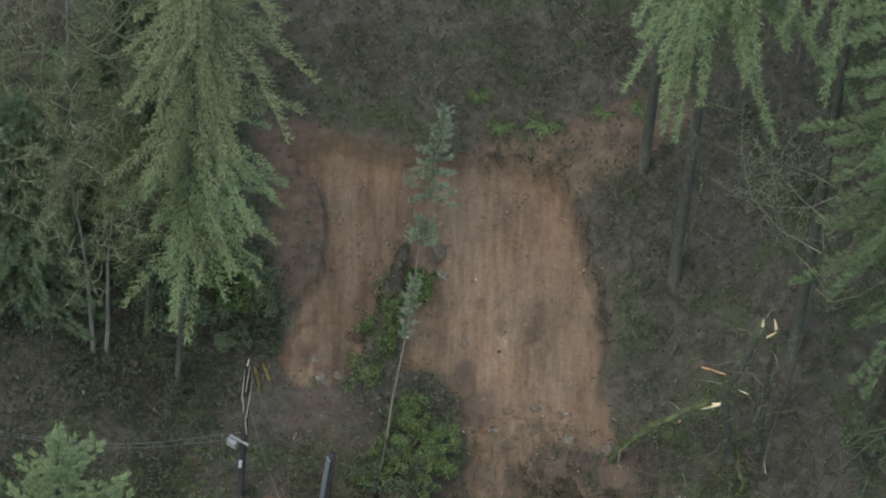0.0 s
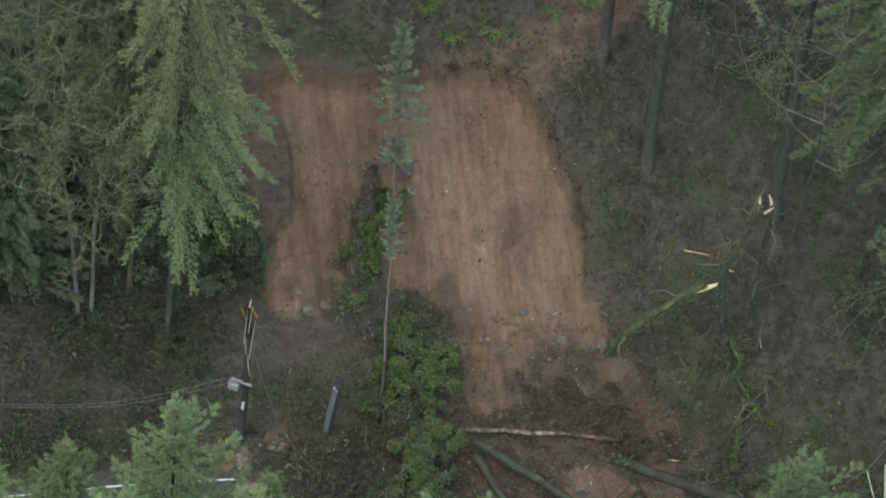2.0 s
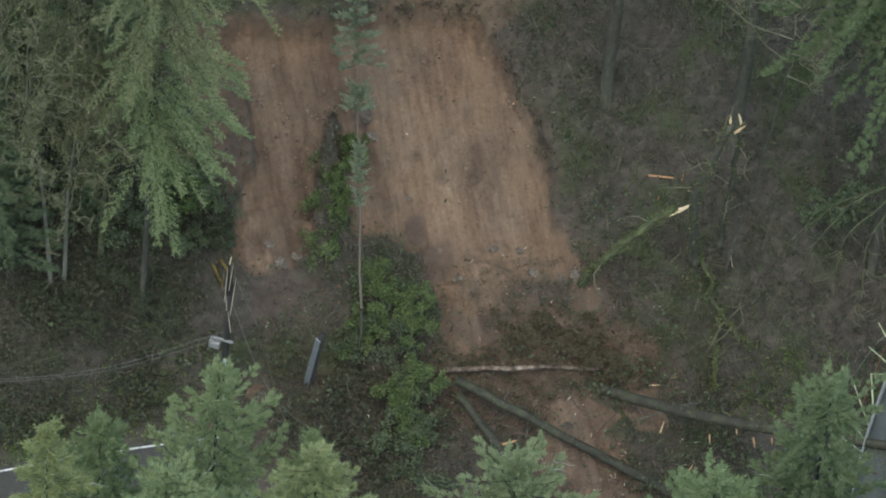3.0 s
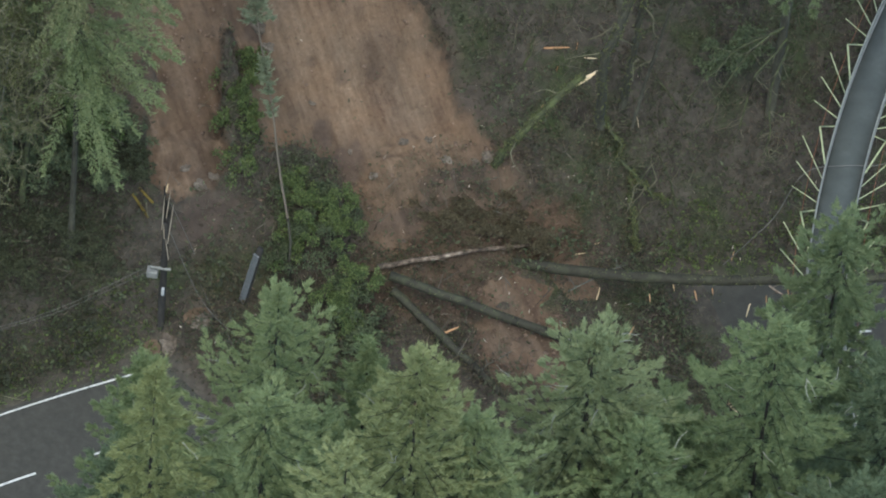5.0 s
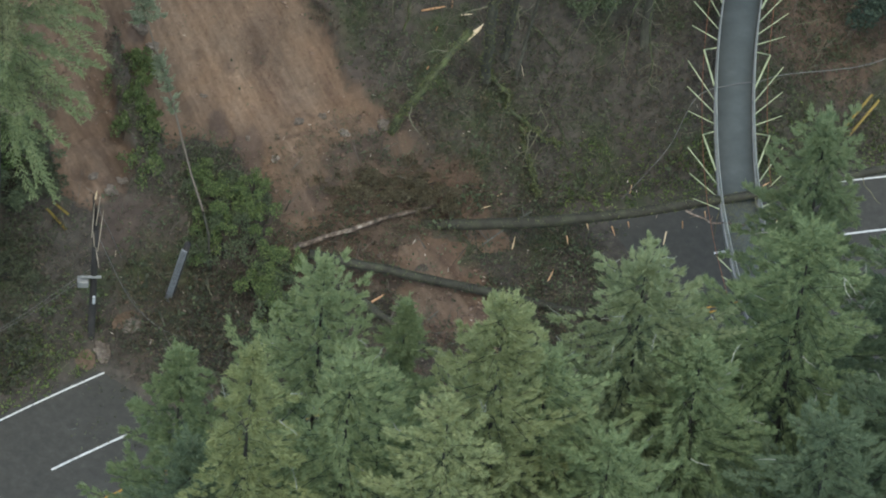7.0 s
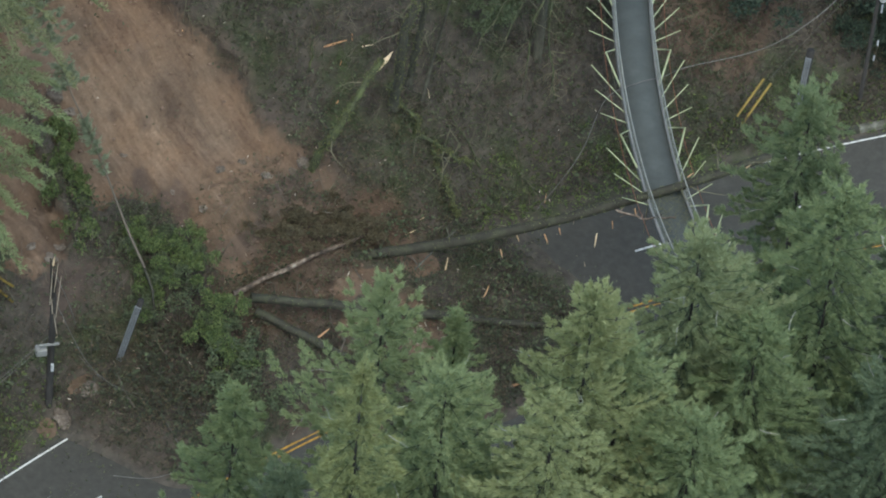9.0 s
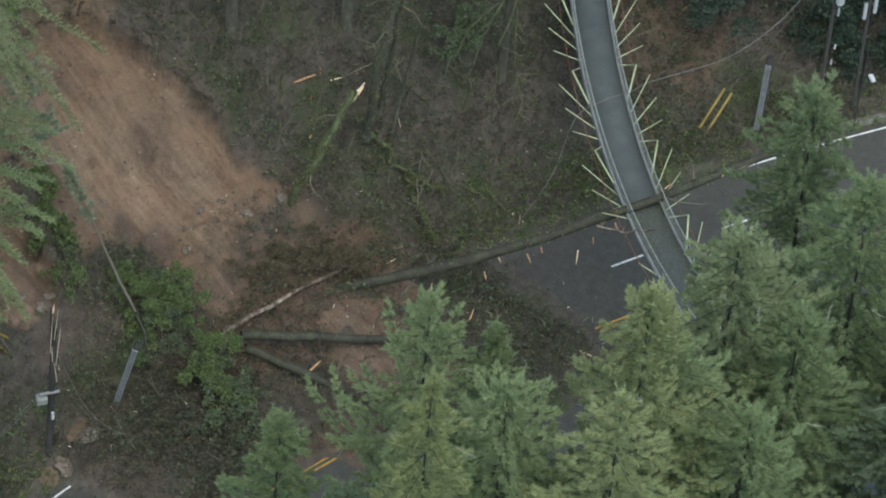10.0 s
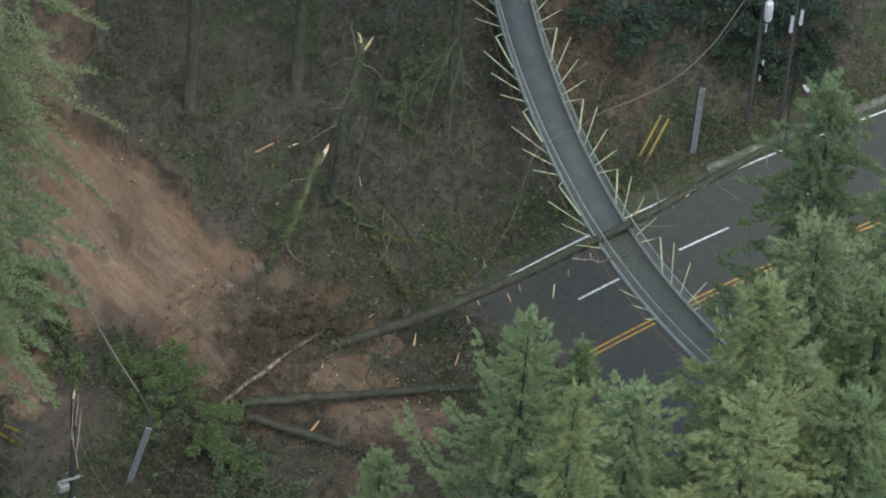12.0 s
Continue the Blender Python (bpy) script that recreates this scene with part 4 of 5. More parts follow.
log([(-6.1, -3.2, 2.0), (-1.4, -3.7, 1.05), (3.4, -4.3, 0.1), (7.0, -4.7, -0.6)], 0.22, 0.15, "long grey fallen log lying across the buried road", m_log_bark, wobble=0.02, moss=500)
log([(-5.9, -3.4, 1.3), (-3.2, -5.3, 0.78), (-0.8, -7.1, 0.3), (1.5, -8.8, -0.2)], 0.20, 0.15, "dark fallen log pointing down across the road", m_log_bark, wobble=0.02, moss=400)
log([(-1.2, -0.6, 0.6), (3.6, -1.8, 2.4), (8.0, -2.35, 4.0), (11.6, -2.55, 5.15), (14.6, -2.1, 5.6), (17.8, -1.55, 5.9), (20.0, -1.1, 5.9)], 0.24, 0.16, "long mossy fallen trunk resting across the footbridge", m_log_bark, wobble=0.025, moss=1500, boughs=8)
log([(-6.7, -2.5, 1.5), (-3.4, -1.1, 1.4), (-1.0, -0.15, 1.2), (0.5, 0.4, 0.95)], 0.12, 0.06, "half-stripped pale fallen log at the foot of the slide", m_stripped)
log([(-2.7, 2.4, 2.3), (-2.2, 2.3, 4.2), (-1.55, 2.3, 5.7), (-0.6, 3.1, 6.7), (0.6, 4.3, 7.35)], 0.20, 0.13, "leaning mossy trunk snapped off at its top", m_moss_bark, "broken_trunk", 8, 0.05, 1600, 2)
log([(1.55, 5.0, 3.2), (1.35, 4.3, 6.3), (1.3, 3.8, 9.2), (1.75, 4.1, 11.5), (2.3, 4.5, 13.5)], 0.22, 0.15, "standing mossy trunk snapped off high up", m_fir_moss, "broken_trunk", 8, 0.05, 1700, 5)
log([(2.3, 5.9, 3.6), (2.45, 5.4, 8.0), (2.6, 5.1, 12.9)], 0.16, 0.10, "second mossy trunk snapped beside the first", m_fir_moss, "broken_trunk", 8, 0.05, 700, 5)
log([(1.3, 5.6, 4.0), (3.0, 3.8, 2.0), (4.6, 3.2, 1.0)], 0.10, 0.05, "crooked mossy branch lying on the slope", m_moss_bark, "fallen_branch", 8, 0.10, 900, 5)
log([(3.0, 3.7, 1.7), (3.5, 2.2, 0.6), (3.7, 1.2, 0.1)], 0.09, 0.05, "mossy branch lying below the broken trunks", m_moss_bark, "fallen_branch", 8, 0.10, 900, 4)
log([(-0.2, 1.3, 0.75), (1.0, 1.2, 0.5), (2.3, 1.1, 0.15)], 0.05, 0.03, "pale stripped stick on the debris", m_pale_bark, "fallen_branch", 6, 0.01)
log([(1.2, -1.9, 0.9), (2.7, -0.4, 0.7), (3.4, 0.2, 0.4)], 0.035, 0.02, "thin pale branch on the debris", m_pale_bark, "fallen_branch", 6, 0.02)
log([(-2.5, -6.8, 0.4), (-1.0, -5.2, 0.4), (0.2, -4.0, 0.3)], 0.04, 0.025, "thin broken stick on the churned soil", m_pale_bark, "fallen_branch", 6, 0.02)
log([(9.23, -3.02, 4.84), (10.22, -3.65, 4.84), (11.62, -3.78, 4.84)], 0.05, 0.03, "broken branch lying across the footbridge deck", m_stripped, "fallen_branch", 6, 0.02)
log([(-13.2, -6.5, 0.75), (-9.5, -7.4, 0.6), (-6.5, -8.2, 0.3)], 0.05, 0.03, "thin dark branch in the debris", m_log_bark, "fallen_branch", 6, 0.04)


def mossy_bough(seed, points, rad, label, twigs=16):
    """A broken mossy bough with thin crooked side twigs."""
    r = np.random.default_rng(seed)
    pts = np.array(points, float)
    k = np.linspace(0, len(pts) - 1, 9)
    i = np.minimum(k.astype(int), len(pts) - 2)
    q = pts[i] + (pts[i + 1] - pts[i]) * (k - i)[:, None] - pts[0]
    q[1:-1] += r.normal(0, 0.06, (7, 3))
    t = thing("mossy_bough", tuple(pts[0]), label, "branch", "broken mossy boughs")
    part("limb", tube_mesh("limb", [(q, np.linspace(rad, rad * 0.3, 9))], m_moss_bark, 6), t)
    small = []
    for _ in range(twigs):
        n = r.integers(1, 8)
        w = unit(unit(q[n + 1] - q[n]) + r.normal(0, 0.7, 3) + np.array([0, 0, -0.15]))
        p = [q[n]]
        for _ in range(4):
            w = unit(w + r.normal(0, 0.32, 3) + np.array([0, 0, -0.06]))
            p.append(p[-1] + w * (0.10 + 0.22 * r.random()))
        small.append((np.array(p), np.linspace(0.018, 0.008, 5)))
    tagged(part("twigwork", tube_mesh("twigwork", small, m_moss_twig, 3), t, "thin crooked twigs"), kind="stuff")


for seed, pts in ((401, ((8.4, 7.6, 8.2), (7.3, 6.6, 7.9), (6.3, 5.8, 5.8), (5.9, 5.4, 3.6))), (402, ((8.6, 7.5, 7.6), (7.6, 6.2, 7.0), (7.2, 5.3, 4.4), (7.1, 4.9, 2.9))),
                  (403, ((8.7, 7.6, 7.0), (8.3, 6.3, 6.2), (8.4, 5.4, 3.4), (8.5, 5.1, 2.3))), (404, ((8.3, 7.7, 7.8), (6.6, 7.2, 6.9), (5.4, 6.7, 4.9), (4.9, 6.4, 3.7)))):
    mossy_bough(seed, pts, 0.06, "mossy dead bough hanging down the slope", 20)
for seed, x, y, a, ln in ((411, 4.4, 4.6, 2.2, 2.6), (412, 6.6, 3.4, -0.4, 2.2), (413, -0.4, 5.6, 0.7, 2.4), (414, 5.4, 1.9, 0.2, 2.0), (415, -1.6, 7.2, 1.2, 2.2), (416, 3.6, 7.4, 2.6, 2.8), (417, -9.2, -6.9, 0.4, 2.4), (418, -12.4, -4.2, -0.3, 2.4), (419, -6.6, -7.6, 2.8, 2.2)):
    c, w = (math.cos(a) * ln / 2, math.sin(a) * ln / 2), [-1, -0.3, 0.4, 1]
    mossy_bough(seed, [(x + k * c[0], y + k * c[1], float(ground_z(x + k * c[0], y + k * c[1])) + 0.12 + 0.18 * (1 - k * k)) for k in w], 0.05, "broken mossy bough lying on the ground", 14)


def splinter(at, way, length, width, label="fresh orange wood splinter"):
    w = Vector(way).normalized()
    q = w.to_track_quat("Z", "Y").to_matrix()
    bm = bmesh.new()
    r = np.random.default_rng(int(abs(at[0] * 131 + at[1] * 57 + at[2] * 17)))
    rows = [(0, 0.75), (0.08, 0.95), (0.55, 0.85), (0.8, 0.6), (1.0, 0.22)]
    ring = []
    for s, k in rows:
        ring.append([bm.verts.new(q @ Vector((0.6 * width * k * (a * 0.5 + r.normal(0, 0.10)), 0.6 * width * k * (b * 0.3 + r.normal(0, 0.06)), (s + r.normal(0, 0.06)) * length))) for a, b in ((-1, -1), (1, -1), (0.7, 1), (-0.8, 0.7))])
    for a, b in zip(ring, ring[1:]):
        for j in range(4):
            bm.faces.new((a[j], a[(j + 1) % 4], b[(j + 1) % 4], b[j]))
    bm.faces.new(ring[0][::-1])
    bm.faces.new(ring[-1])
    me = bpy.data.meshes.new("wood_splinter")
    bm.to_mesh(me)
    bm.free()
    me.materials.append(m_fresh_wood)
    ob = new("wood_splinter", me)
    ob.matrix_basis = pose(*at)
    return tagged(ob, label, "wood splinter", "wood splinters")


for at, way, ln, wd in (
    ((2.25, 4.5, 13.1), (-0.1, 0, 1), 0.9, 0.28), ((2.6, 5.1, 12.7), (-0.35, 0.1, 1), 0.7, 0.24),
    ((2.4, 4.55, 12.9), (0.5, 0.0, 0.8), 0.7, 0.2), ((-1.2, 7.0, 5.33), (1.1, 0.3, -0.08), 1.05, 0.2), ((0.5, 7.2, 4.8), (1, 0.1, 0.0), 0.5, 0.11),
    ((0.25, 3.9, 7.15), (1.1, 0.9, 0.35), 1.1, 0.36), ((5.4, -2.0, 2.6), (0.3, -0.4, -0.9), 0.35, 0.10), ((6.3, -3.0, 3.7), (0.3, -0.3, -0.9), 0.5, 0.12),
    ((7.0, -2.7, 3.6), (0.2, -0.2, -1), 0.35, 0.09), ((8.6, -2.9, 3.2), (-0.1, -0.2, -1), 0.75, 0.10), ((9.2, -2.9, 3.9), (0.1, -0.1, -1), 0.45, 0.09),
    ((10.0, -3.2, 5.0), (0.2, -0.2, -1), 0.4, 0.10), ((4.5, -2.9, 2.9), (0.2, -0.3, -1), 0.45, 0.12), ((12.4, -2.3, 5.55), (0.5, 0.2, 0.2), 0.3, 0.10),
    ((14.9, -2.3, 5.7), (0.4, -0.1, 0.6), 0.3, 0.09), ((2.4, -2.3, 1.2), (0.1, 0.1, 1), 0.75, 0.10), ((3.9, -3.4, 0.5), (0.3, 0.2, 0.9), 0.6, 0.1),
    ((7.7, 1.9, -0.5), (0.1, 0.2, 1), 0.5, 0.10), ((1.2, 0.2, 0.6), (1, 0.3, 0.1), 0.55, 0.12), ((-7.3, 7.4, 6.9), (0.6, 0.6, 0.3), 0.5, 0.10),
    ((-3.6, -4.9, 0.9), (0.9, 0.5, 0.2), 0.7, 0.18), ((4.0, -7.5, -0.6), (1, 0.2, 0.1), 0.9, 0.22), ((1.7, -5.6, -0.2), (1, 0.6, 0.15), 1.0, 0.22),
    ((8.3, -5.0, -0.9), (0.6, -0.7, 0.2), 0.8, 0.2), ((8.1, -5.3, -0.9), (0.8, 0.4, 0.2), 0.6, 0.16), ((0.1, 7.5, 4.9), (0, 0.2, 1), 0.4, 0.1),
    ((1.9, 0.9, 0.5), (0.9, 0.5, 0.1), 0.4, 0.1), ((-1.0, 5.0, 3.9), (0.5, 0.3, 0.8), 0.18, 0.12), ((3.1, 5.2, 3.3), (-0.2, 0, 1), 0.7, 0.07),
    ((-5.4, 0.5, 1.75), (0.8, 0.4, 0.3), 0.4, 0.1), ((-0.6, 6.5, 4.6), (0.2, 0, 1), 0.3, 0.1), ((-15.1, -6.2, 9.6), (0.1, 0, 1), 0.55, 0.16),
):
    splinter(at, way, ln, wd)


# the thin fir that slid and leans back on the scar
def slid_fir():
    foot, top = np.array([-10.5, -2.4, 3.8]), np.array([-14.35, 7.3, 12.6])
    length = float(np.linalg.norm(top - foot))
    t = tagged(new("slid_fir"), "thin bluish fir leaning back over the slide scar", "tree")
    t.matrix_basis = Matrix.Translation(foot) @ Vector(top - foot).to_track_quat("Z", "Y").to_matrix().to_4x4()
    zs = np.linspace(0, length, 10)
    part("trunk", tube_mesh("trunk", [(np.column_stack([0.05 * np.sin(zs), 0.04 * np.cos(zs), zs]), 0.045 * (1 - zs / length) + 0.014)], m_grey_stem, 6), t)
    back = t.matrix_basis.inverted()
    bend = [foot, foot + (0.25, -0.7, -0.7), foot + (0.3, -1.0, -1.7), np.array([-10.1, -3.5, float(ground_z(-10.1, -3.5)) - 0.2])]
    part("root_stem", tube_mesh("root_stem", [([tuple(back @ Vector(p)) for p in bend], [0.058, 0.062, 0.07, 0.08])], m_fir_moss, 6), t, "bent mossy foot of the stem")
    v, f, wood = conifer_crown(71, length, 3.8, 0.95, power=0.6, droop=0.15, step=0.34, per=6, wide=0.036, fine=0.34, gaps=0.22)
    part("crown", mesh_from("crown", v, f, m_fir_pale), t)
    tagged(part("branchwork", tube_mesh("branchwork", wood, m_bark, 3), t), kind="stuff")
    v, f, wood = conifer_crown(73, length - 4.6, 1.0, 0.9, power=0.3, droop=0.2, step=0.4, per=4, wide=0.036, fine=0.4)
    part("side_bough", mesh_from("side_bough", v, f, m_fir_pale), t, "sparse lower boughs")
    v, f, wood = conifer_crown(72, 6.6, 2.2, 0.20, power=0.2, droop=0.05, step=0.45, per=3, wide=0.04, fluff=0.8, fine=0.4)
    part("low_tuft", mesh_from("low_tuft", v, f, m_fir_pale), t, "pale tuft of needles low on the stem")

slid_fir()


# ---- shrubs, ferns, stones ----
def leaf_mass(r, lumps, count, size, aspect=0.55):
    """Leaves over the surface of several lumps: rows of (x, y, z, rx, ry, rz)."""
    lumps = np.array(lumps, float)
    small = []
    for l in lumps:
        for _ in range(16):
            dv = unit(r.normal(0, 1, 3))
            dv[2] = abs(dv[2]) * 1.0 - 0.3
            k = 0.12 + 0.22 * r.random()
            small.append([*(l[:3] + dv * l[3:] * (0.35 + 0.95 * r.random())), *(l[3:] * k * (0.8 + 0.4 * r.random(3)))])
    lumps = np.array(small)
    w = lumps[:, 3] * lumps[:, 5]
    pick = r.choice(len(lumps), count, p=w / w.sum())
    d = unit(r.normal(0, 1, (count, 3)))
    d[:, 2] = np.where(d[:, 2] < -0.35, -d[:, 2], d[:, 2])
    depth = 1 - 0.45 * r.random(count) ** 2
    base = lumps[pick, :3] + d * lumps[pick, 3:] * depth[:, None]
    base += 0.16 * (vnoise(base[:, 0] * 3, base[:, 2] * 3 + base[:, 1] * 2)[:, None] - 0.5) * d
    way = unit(d * 0.6 + r.normal(0, 0.6, d.shape) + np.array([0, 0, 0.1]))
    side = unit(np.cross(way, unit(d + r.normal(0, 0.4, d.shape))))
    ln = size * (0.6 + 0.8 * r.random(count))
    return blades(base, way, side, ln, ln * aspect)


def shrub(seed, at, lumps, count, size, leaves, label, name="shrub", group="shrubs"):
    r = np.random.default_rng(seed)
    t = thing(name, at, label, "shrub", group)
    part("leaves", mesh_from("leaves", *leaf_mass(r, lumps, count, size), leaves), t)
    stems = []
    for l in lumps:
        for _ in range(5):
            tip = np.array(l[:3]) + unit(r.normal(0, 1, 3)) * np.array(l[3:]) * 0.8
            b = np.array([l[0] * 0.5, l[1] * 0.5, -0.2])
            stems.append((np.array([b, (b + tip) / 2 + r.normal(0, 0.1, 3), tip]), [0.04, 0.028, 0.012]))
    tagged(part("stemwork", tube_mesh("stemwork", stems, m_bark, 4), t), kind="stuff")


shrub(81, (-8.9, -2.9, 0.9), [(0.3, 0.4, 2.2, 1.2, 1.1, 1.2), (-0.9, 1.2, 2.8, 1.1, 1.0, 1.1), (1.4, -0.8, 1.5, 0.9, 0.9, 0.8), (-1.4, 0.0, 1.5, 0.9, 0.8, 0.8),
      (0.8, -1.8, 0.9, 1.1, 1.0, 0.9), (-1.6, 2.6, 2.8, 0.8, 0.9, 0.7), (0.5, 1.6, 3.0, 0.8, 0.8, 0.7), (1.6, -3.0, 0.4, 0.9, 0.9, 0.7)], 20000, 0.095, m_shrub, "large bright green broadleaf shrub pushed down by the slide")
shrub(92, (-9.3, -2.4, 1.0), [(0.2, 0.6, 1.8, 1.6, 1.4, 1.2), (-1.2, 1.6, 2.2, 1.2, 1.2, 1.0), (1.6, -1.8, 0.7, 1.3, 1.2, 0.9), (-1.6, -0.6, 1.1, 1.2, 1.2, 0.9)], 9000, 0.11, m_ivy, "dark green shrub tangled among the bright one")
shrub(82, (-7.0, -6.2, 0.3), [(0, 0, 0.9, 1.2, 1.0, 0.8), (0.9, -1.2, 0.6, 1.0, 0.9, 0.6), (-1.1, -0.7, 0.7, 1.1, 0.9, 0.7), (-0.2, 1.2, 1.2, 1.0, 0.9, 0.8)], 3400, 0.15, m_ivy, "green broadleaf shrub hanging over the debris")
shrub(83, (-13.4, 1.6, 4.3), [(0, 0, 0.4, 0.8, 1.5, 0.6), (-0.5, 1.7, 0.9, 0.7, 1.0, 0.5), (0.5, -1.6, 0.0, 0.8, 1.1, 0.6)], 2600, 0.14, m_shrub, "green bush still standing in the middle of the scar")
shrub(84, (-11.9, -0.9, 2.3), [(0, 0, 0.5, 1.2, 1.1, 0.6), (1.3, -0.8, 0.3, 1.2, 1.0, 0.6), (-1.1, 0.6, 0.8, 0.9, 1.0, 0.5)], 2400, 0.14, m_ivy, "dark ivy-covered bush at the foot of the slide")
shrub(85, (-3.6, 0.5, 1.5), [(0, 0, 0.5, 1.7, 1.2, 0.7), (1.5, 0.4, 0.3, 1.5, 1.1, 0.6), (-1.2, 0.2, 0.5, 1.1, 0.9, 0.6), (2.4, -0.2, 0.0, 1.2, 0.9, 0.5)], 14000, 0.10, m_mound, "brownish mound of brush that slid down the slope")
shrub(87, (19.2, 10.0, 1.4), [(0, 0, 1.2, 2.0, 1.6, 1.5), (2.4, 0.6, 1.4, 1.8, 1.6, 1.6), (-1.8, 1.2, 1.5, 1.4, 1.2, 1.3)], 7500, 0.17, m_night, "dark evergreen thicket behind the utility poles")
shrub(88, (25.5, 9.5, 0.8), [(0, 0, 1.6, 2.4, 1.8, 2.0), (2.6, 0.4, 1.4, 2.0, 1.8, 1.8), (-2.0, 0.6, 1.8, 1.6, 1.4, 1.8)], 7500, 0.17, m_night, "dark evergreen thicket beside the road bend")
shrub(89, (6.3, 8.0, 4.4), [(0, 0, 0.8, 1.1, 0.9, 0.9), (1.0, 0.5, 1.0, 0.8, 0.7, 0.8)], 2600, 0.16, m_ivy, "ivy-covered stump on the slope")
shrub(90, (-21.0, -2.5, 5.0), [(0, 0, 1.0, 1.6, 1.4, 1.3), (-2.0, -0.8, 0.8, 1.5, 1.3, 1.2), (-3.8, 0.4, 1.2, 1.4, 1.3, 1.4)], 6000, 0.15, m_ivy, "dark evergreen understorey below the bare trees")
shrub(91, (-26.0, -7.0, 4.0), [(0, 0, 2.4, 1.8, 1.5, 2.4), (-2.2, 0.6, 2.2, 1.7, 1.4, 2.2)], 6000, 0.16, m_ivy, "dark evergreen thicket at the roadside")
shrub(95, (29.0, 12.5, 2.2), [(0, 0, 2.0, 2.6, 2.0, 2.4), (-2.8, -0.4, 1.8, 2.2, 1.8, 2.2), (2.4, 0.4, 1.8, 2.2, 1.8, 2.0)], 9000, 0.17, m_night, "very dark evergreen thicket behind the utility poles")
shrub(96, (24.1, 8.9, -0.6), [(0, 0, 0.8, 1.5, 1.2, 1.1), (1.5, 0.5, 0.8, 1.4, 1.2, 1.2), (-1.2, 0.6, 0.7, 1.2, 1.1, 1.0)], 6500, 0.15, m_night, "dark evergreen thicket between the poles")
shrub(97, (25.8, 7.7, -1.6), [(0, 0, 0.8, 1.5, 1.2, 1.1), (1.5, 0.5, 0.8, 1.4, 1.2, 1.2), (-1.2, 0.6, 0.7, 1.2, 1.1, 1.0)], 6500, 0.15, m_night, "dark evergreen thicket beside the white lamp")
shrub(98, (26.0, 10.0, -0.3), [(0, 0, 0.8, 1.5, 1.2, 1.1), (1.5, 0.5, 0.8, 1.4, 1.2, 1.2), (-1.2, 0.6, 0.7, 1.2, 1.1, 1.0)], 6500, 0.15, m_night, "dark evergreen thicket behind the second pole")
shrub(101, (-18.3, -0.2, 5.1), [(0, 0, 0.99, 1.00, 0.90, 1.10), (0.90, -0.45, 0.66, 0.80, 0.72, 0.88), (-0.80, 0.63, 0.77, 0.80, 0.72, 0.77)], 4200, 0.11, m_ivy, "dark green evergreen sapling clump beside the scar")
shrub(102, (-17.4, -1.4, 4.4), [(0, 0, 0.81, 0.90, 0.80, 0.90), (0.81, -0.40, 0.54, 0.72, 0.64, 0.72), (-0.72, 0.56, 0.63, 0.72, 0.64, 0.63)], 4200, 0.11, m_brush, "mossy green brush on the bank beside the scar")
shrub(103, (-19.0, -2.2, 4.3), [(0, 0, 0.90, 1.10, 0.90, 1.00), (0.99, -0.45, 0.60, 0.88, 0.72, 0.80), (-0.88, 0.63, 0.70, 0.88, 0.72, 0.70)], 4200, 0.11, m_ivy, "dark green brush below the tall fir")
shrub(104, (-19.4, -0.7, 5.0), [(0, 0, 1.17, 1.00, 1.00, 1.30), (0.90, -0.50, 0.78, 0.80, 0.80, 1.04), (-0.80, 0.70, 0.91, 0.80, 0.80, 0.91)], 4200, 0.11, m_fern, "soft green evergreen sapling at the foot of the fir")
shrub(107, (-19.2, -4.7, 2.9), [(0, 0, 1.1, 1.0, 0.9, 1.2), (-1.2, 0.3, 0.9, 1.0, 0.8, 1.0), (0.9, -0.5, 0.6, 0.8, 0.7, 0.7)], 5200, 0.11, m_brush, "olive brown brush round the foot of the tall fir")
shrub(108, (-22.0, -6.3, 2.6), [(0, 0, 1.0, 1.2, 0.8, 1.1), (-1.4, 0.2, 0.9, 1.1, 0.8, 0.9), (1.2, -0.2, 0.7, 1.0, 0.7, 0.8)], 5200, 0.11, m_brush, "olive brown brush below the pale bare trunks")
shrub(105, (-13.2, 4.1, 4.8), [(0, 0, 0.54, 0.55, 0.80, 0.60), (0.50, -0.40, 0.36, 0.44, 0.64, 0.48), (-0.44, 0.56, 0.42, 0.44, 0.64, 0.42)], 4200, 0.11, m_shrub, "bright green bush still growing in the bare scar")
shrub(106, (-13.1, 1.9, 4.9), [(0, 0, 0.54, 0.50, 0.90, 0.60), (0.45, -0.45, 0.36, 0.40, 0.72, 0.48), (-0.40, 0.63, 0.42, 0.40, 0.72, 0.42)], 4200, 0.11, m_shrub, "green bush still growing on a strip of the scar")


def fern(seed, x, y, size):
    r = np.random.default_rng(seed)
    z = float(ground_z(x, y))
    t = thing("sword_fern", (x, y, z), "bright green sword fern on the slope", "fern", "ferns")
    vs, fs, n = [], [], 0
    for a in np.arange(16) * 0.393 + r.normal(0, 0.15, 16):
        h = np.array([math.cos(a), math.sin(a), 0])
        c = np.array([-h[1], h[0], 0])
        s = np.linspace(0.1, 1, 14)
        p = h * (s * size)[:, None]
        p[:, 2] = size * (0.75 * s - 0.7 * s**2)
        for sg in (-1, 1):
            way = unit(c * sg + h * 0.35 + np.array([0, 0, -0.1]))
            v, f = blades(p, np.repeat(way[None], 14, 0), np.repeat(h[None], 14, 0), 0.22 * size * np.sin(np.pi * (0.15 + 0.8 * s)), 0.06)
            vs.append(v)
            fs.append(f + n)
            n += len(v)
    part("fronds", mesh_from("fronds", np.concatenate(vs), np.concatenate(fs), m_fern), t)


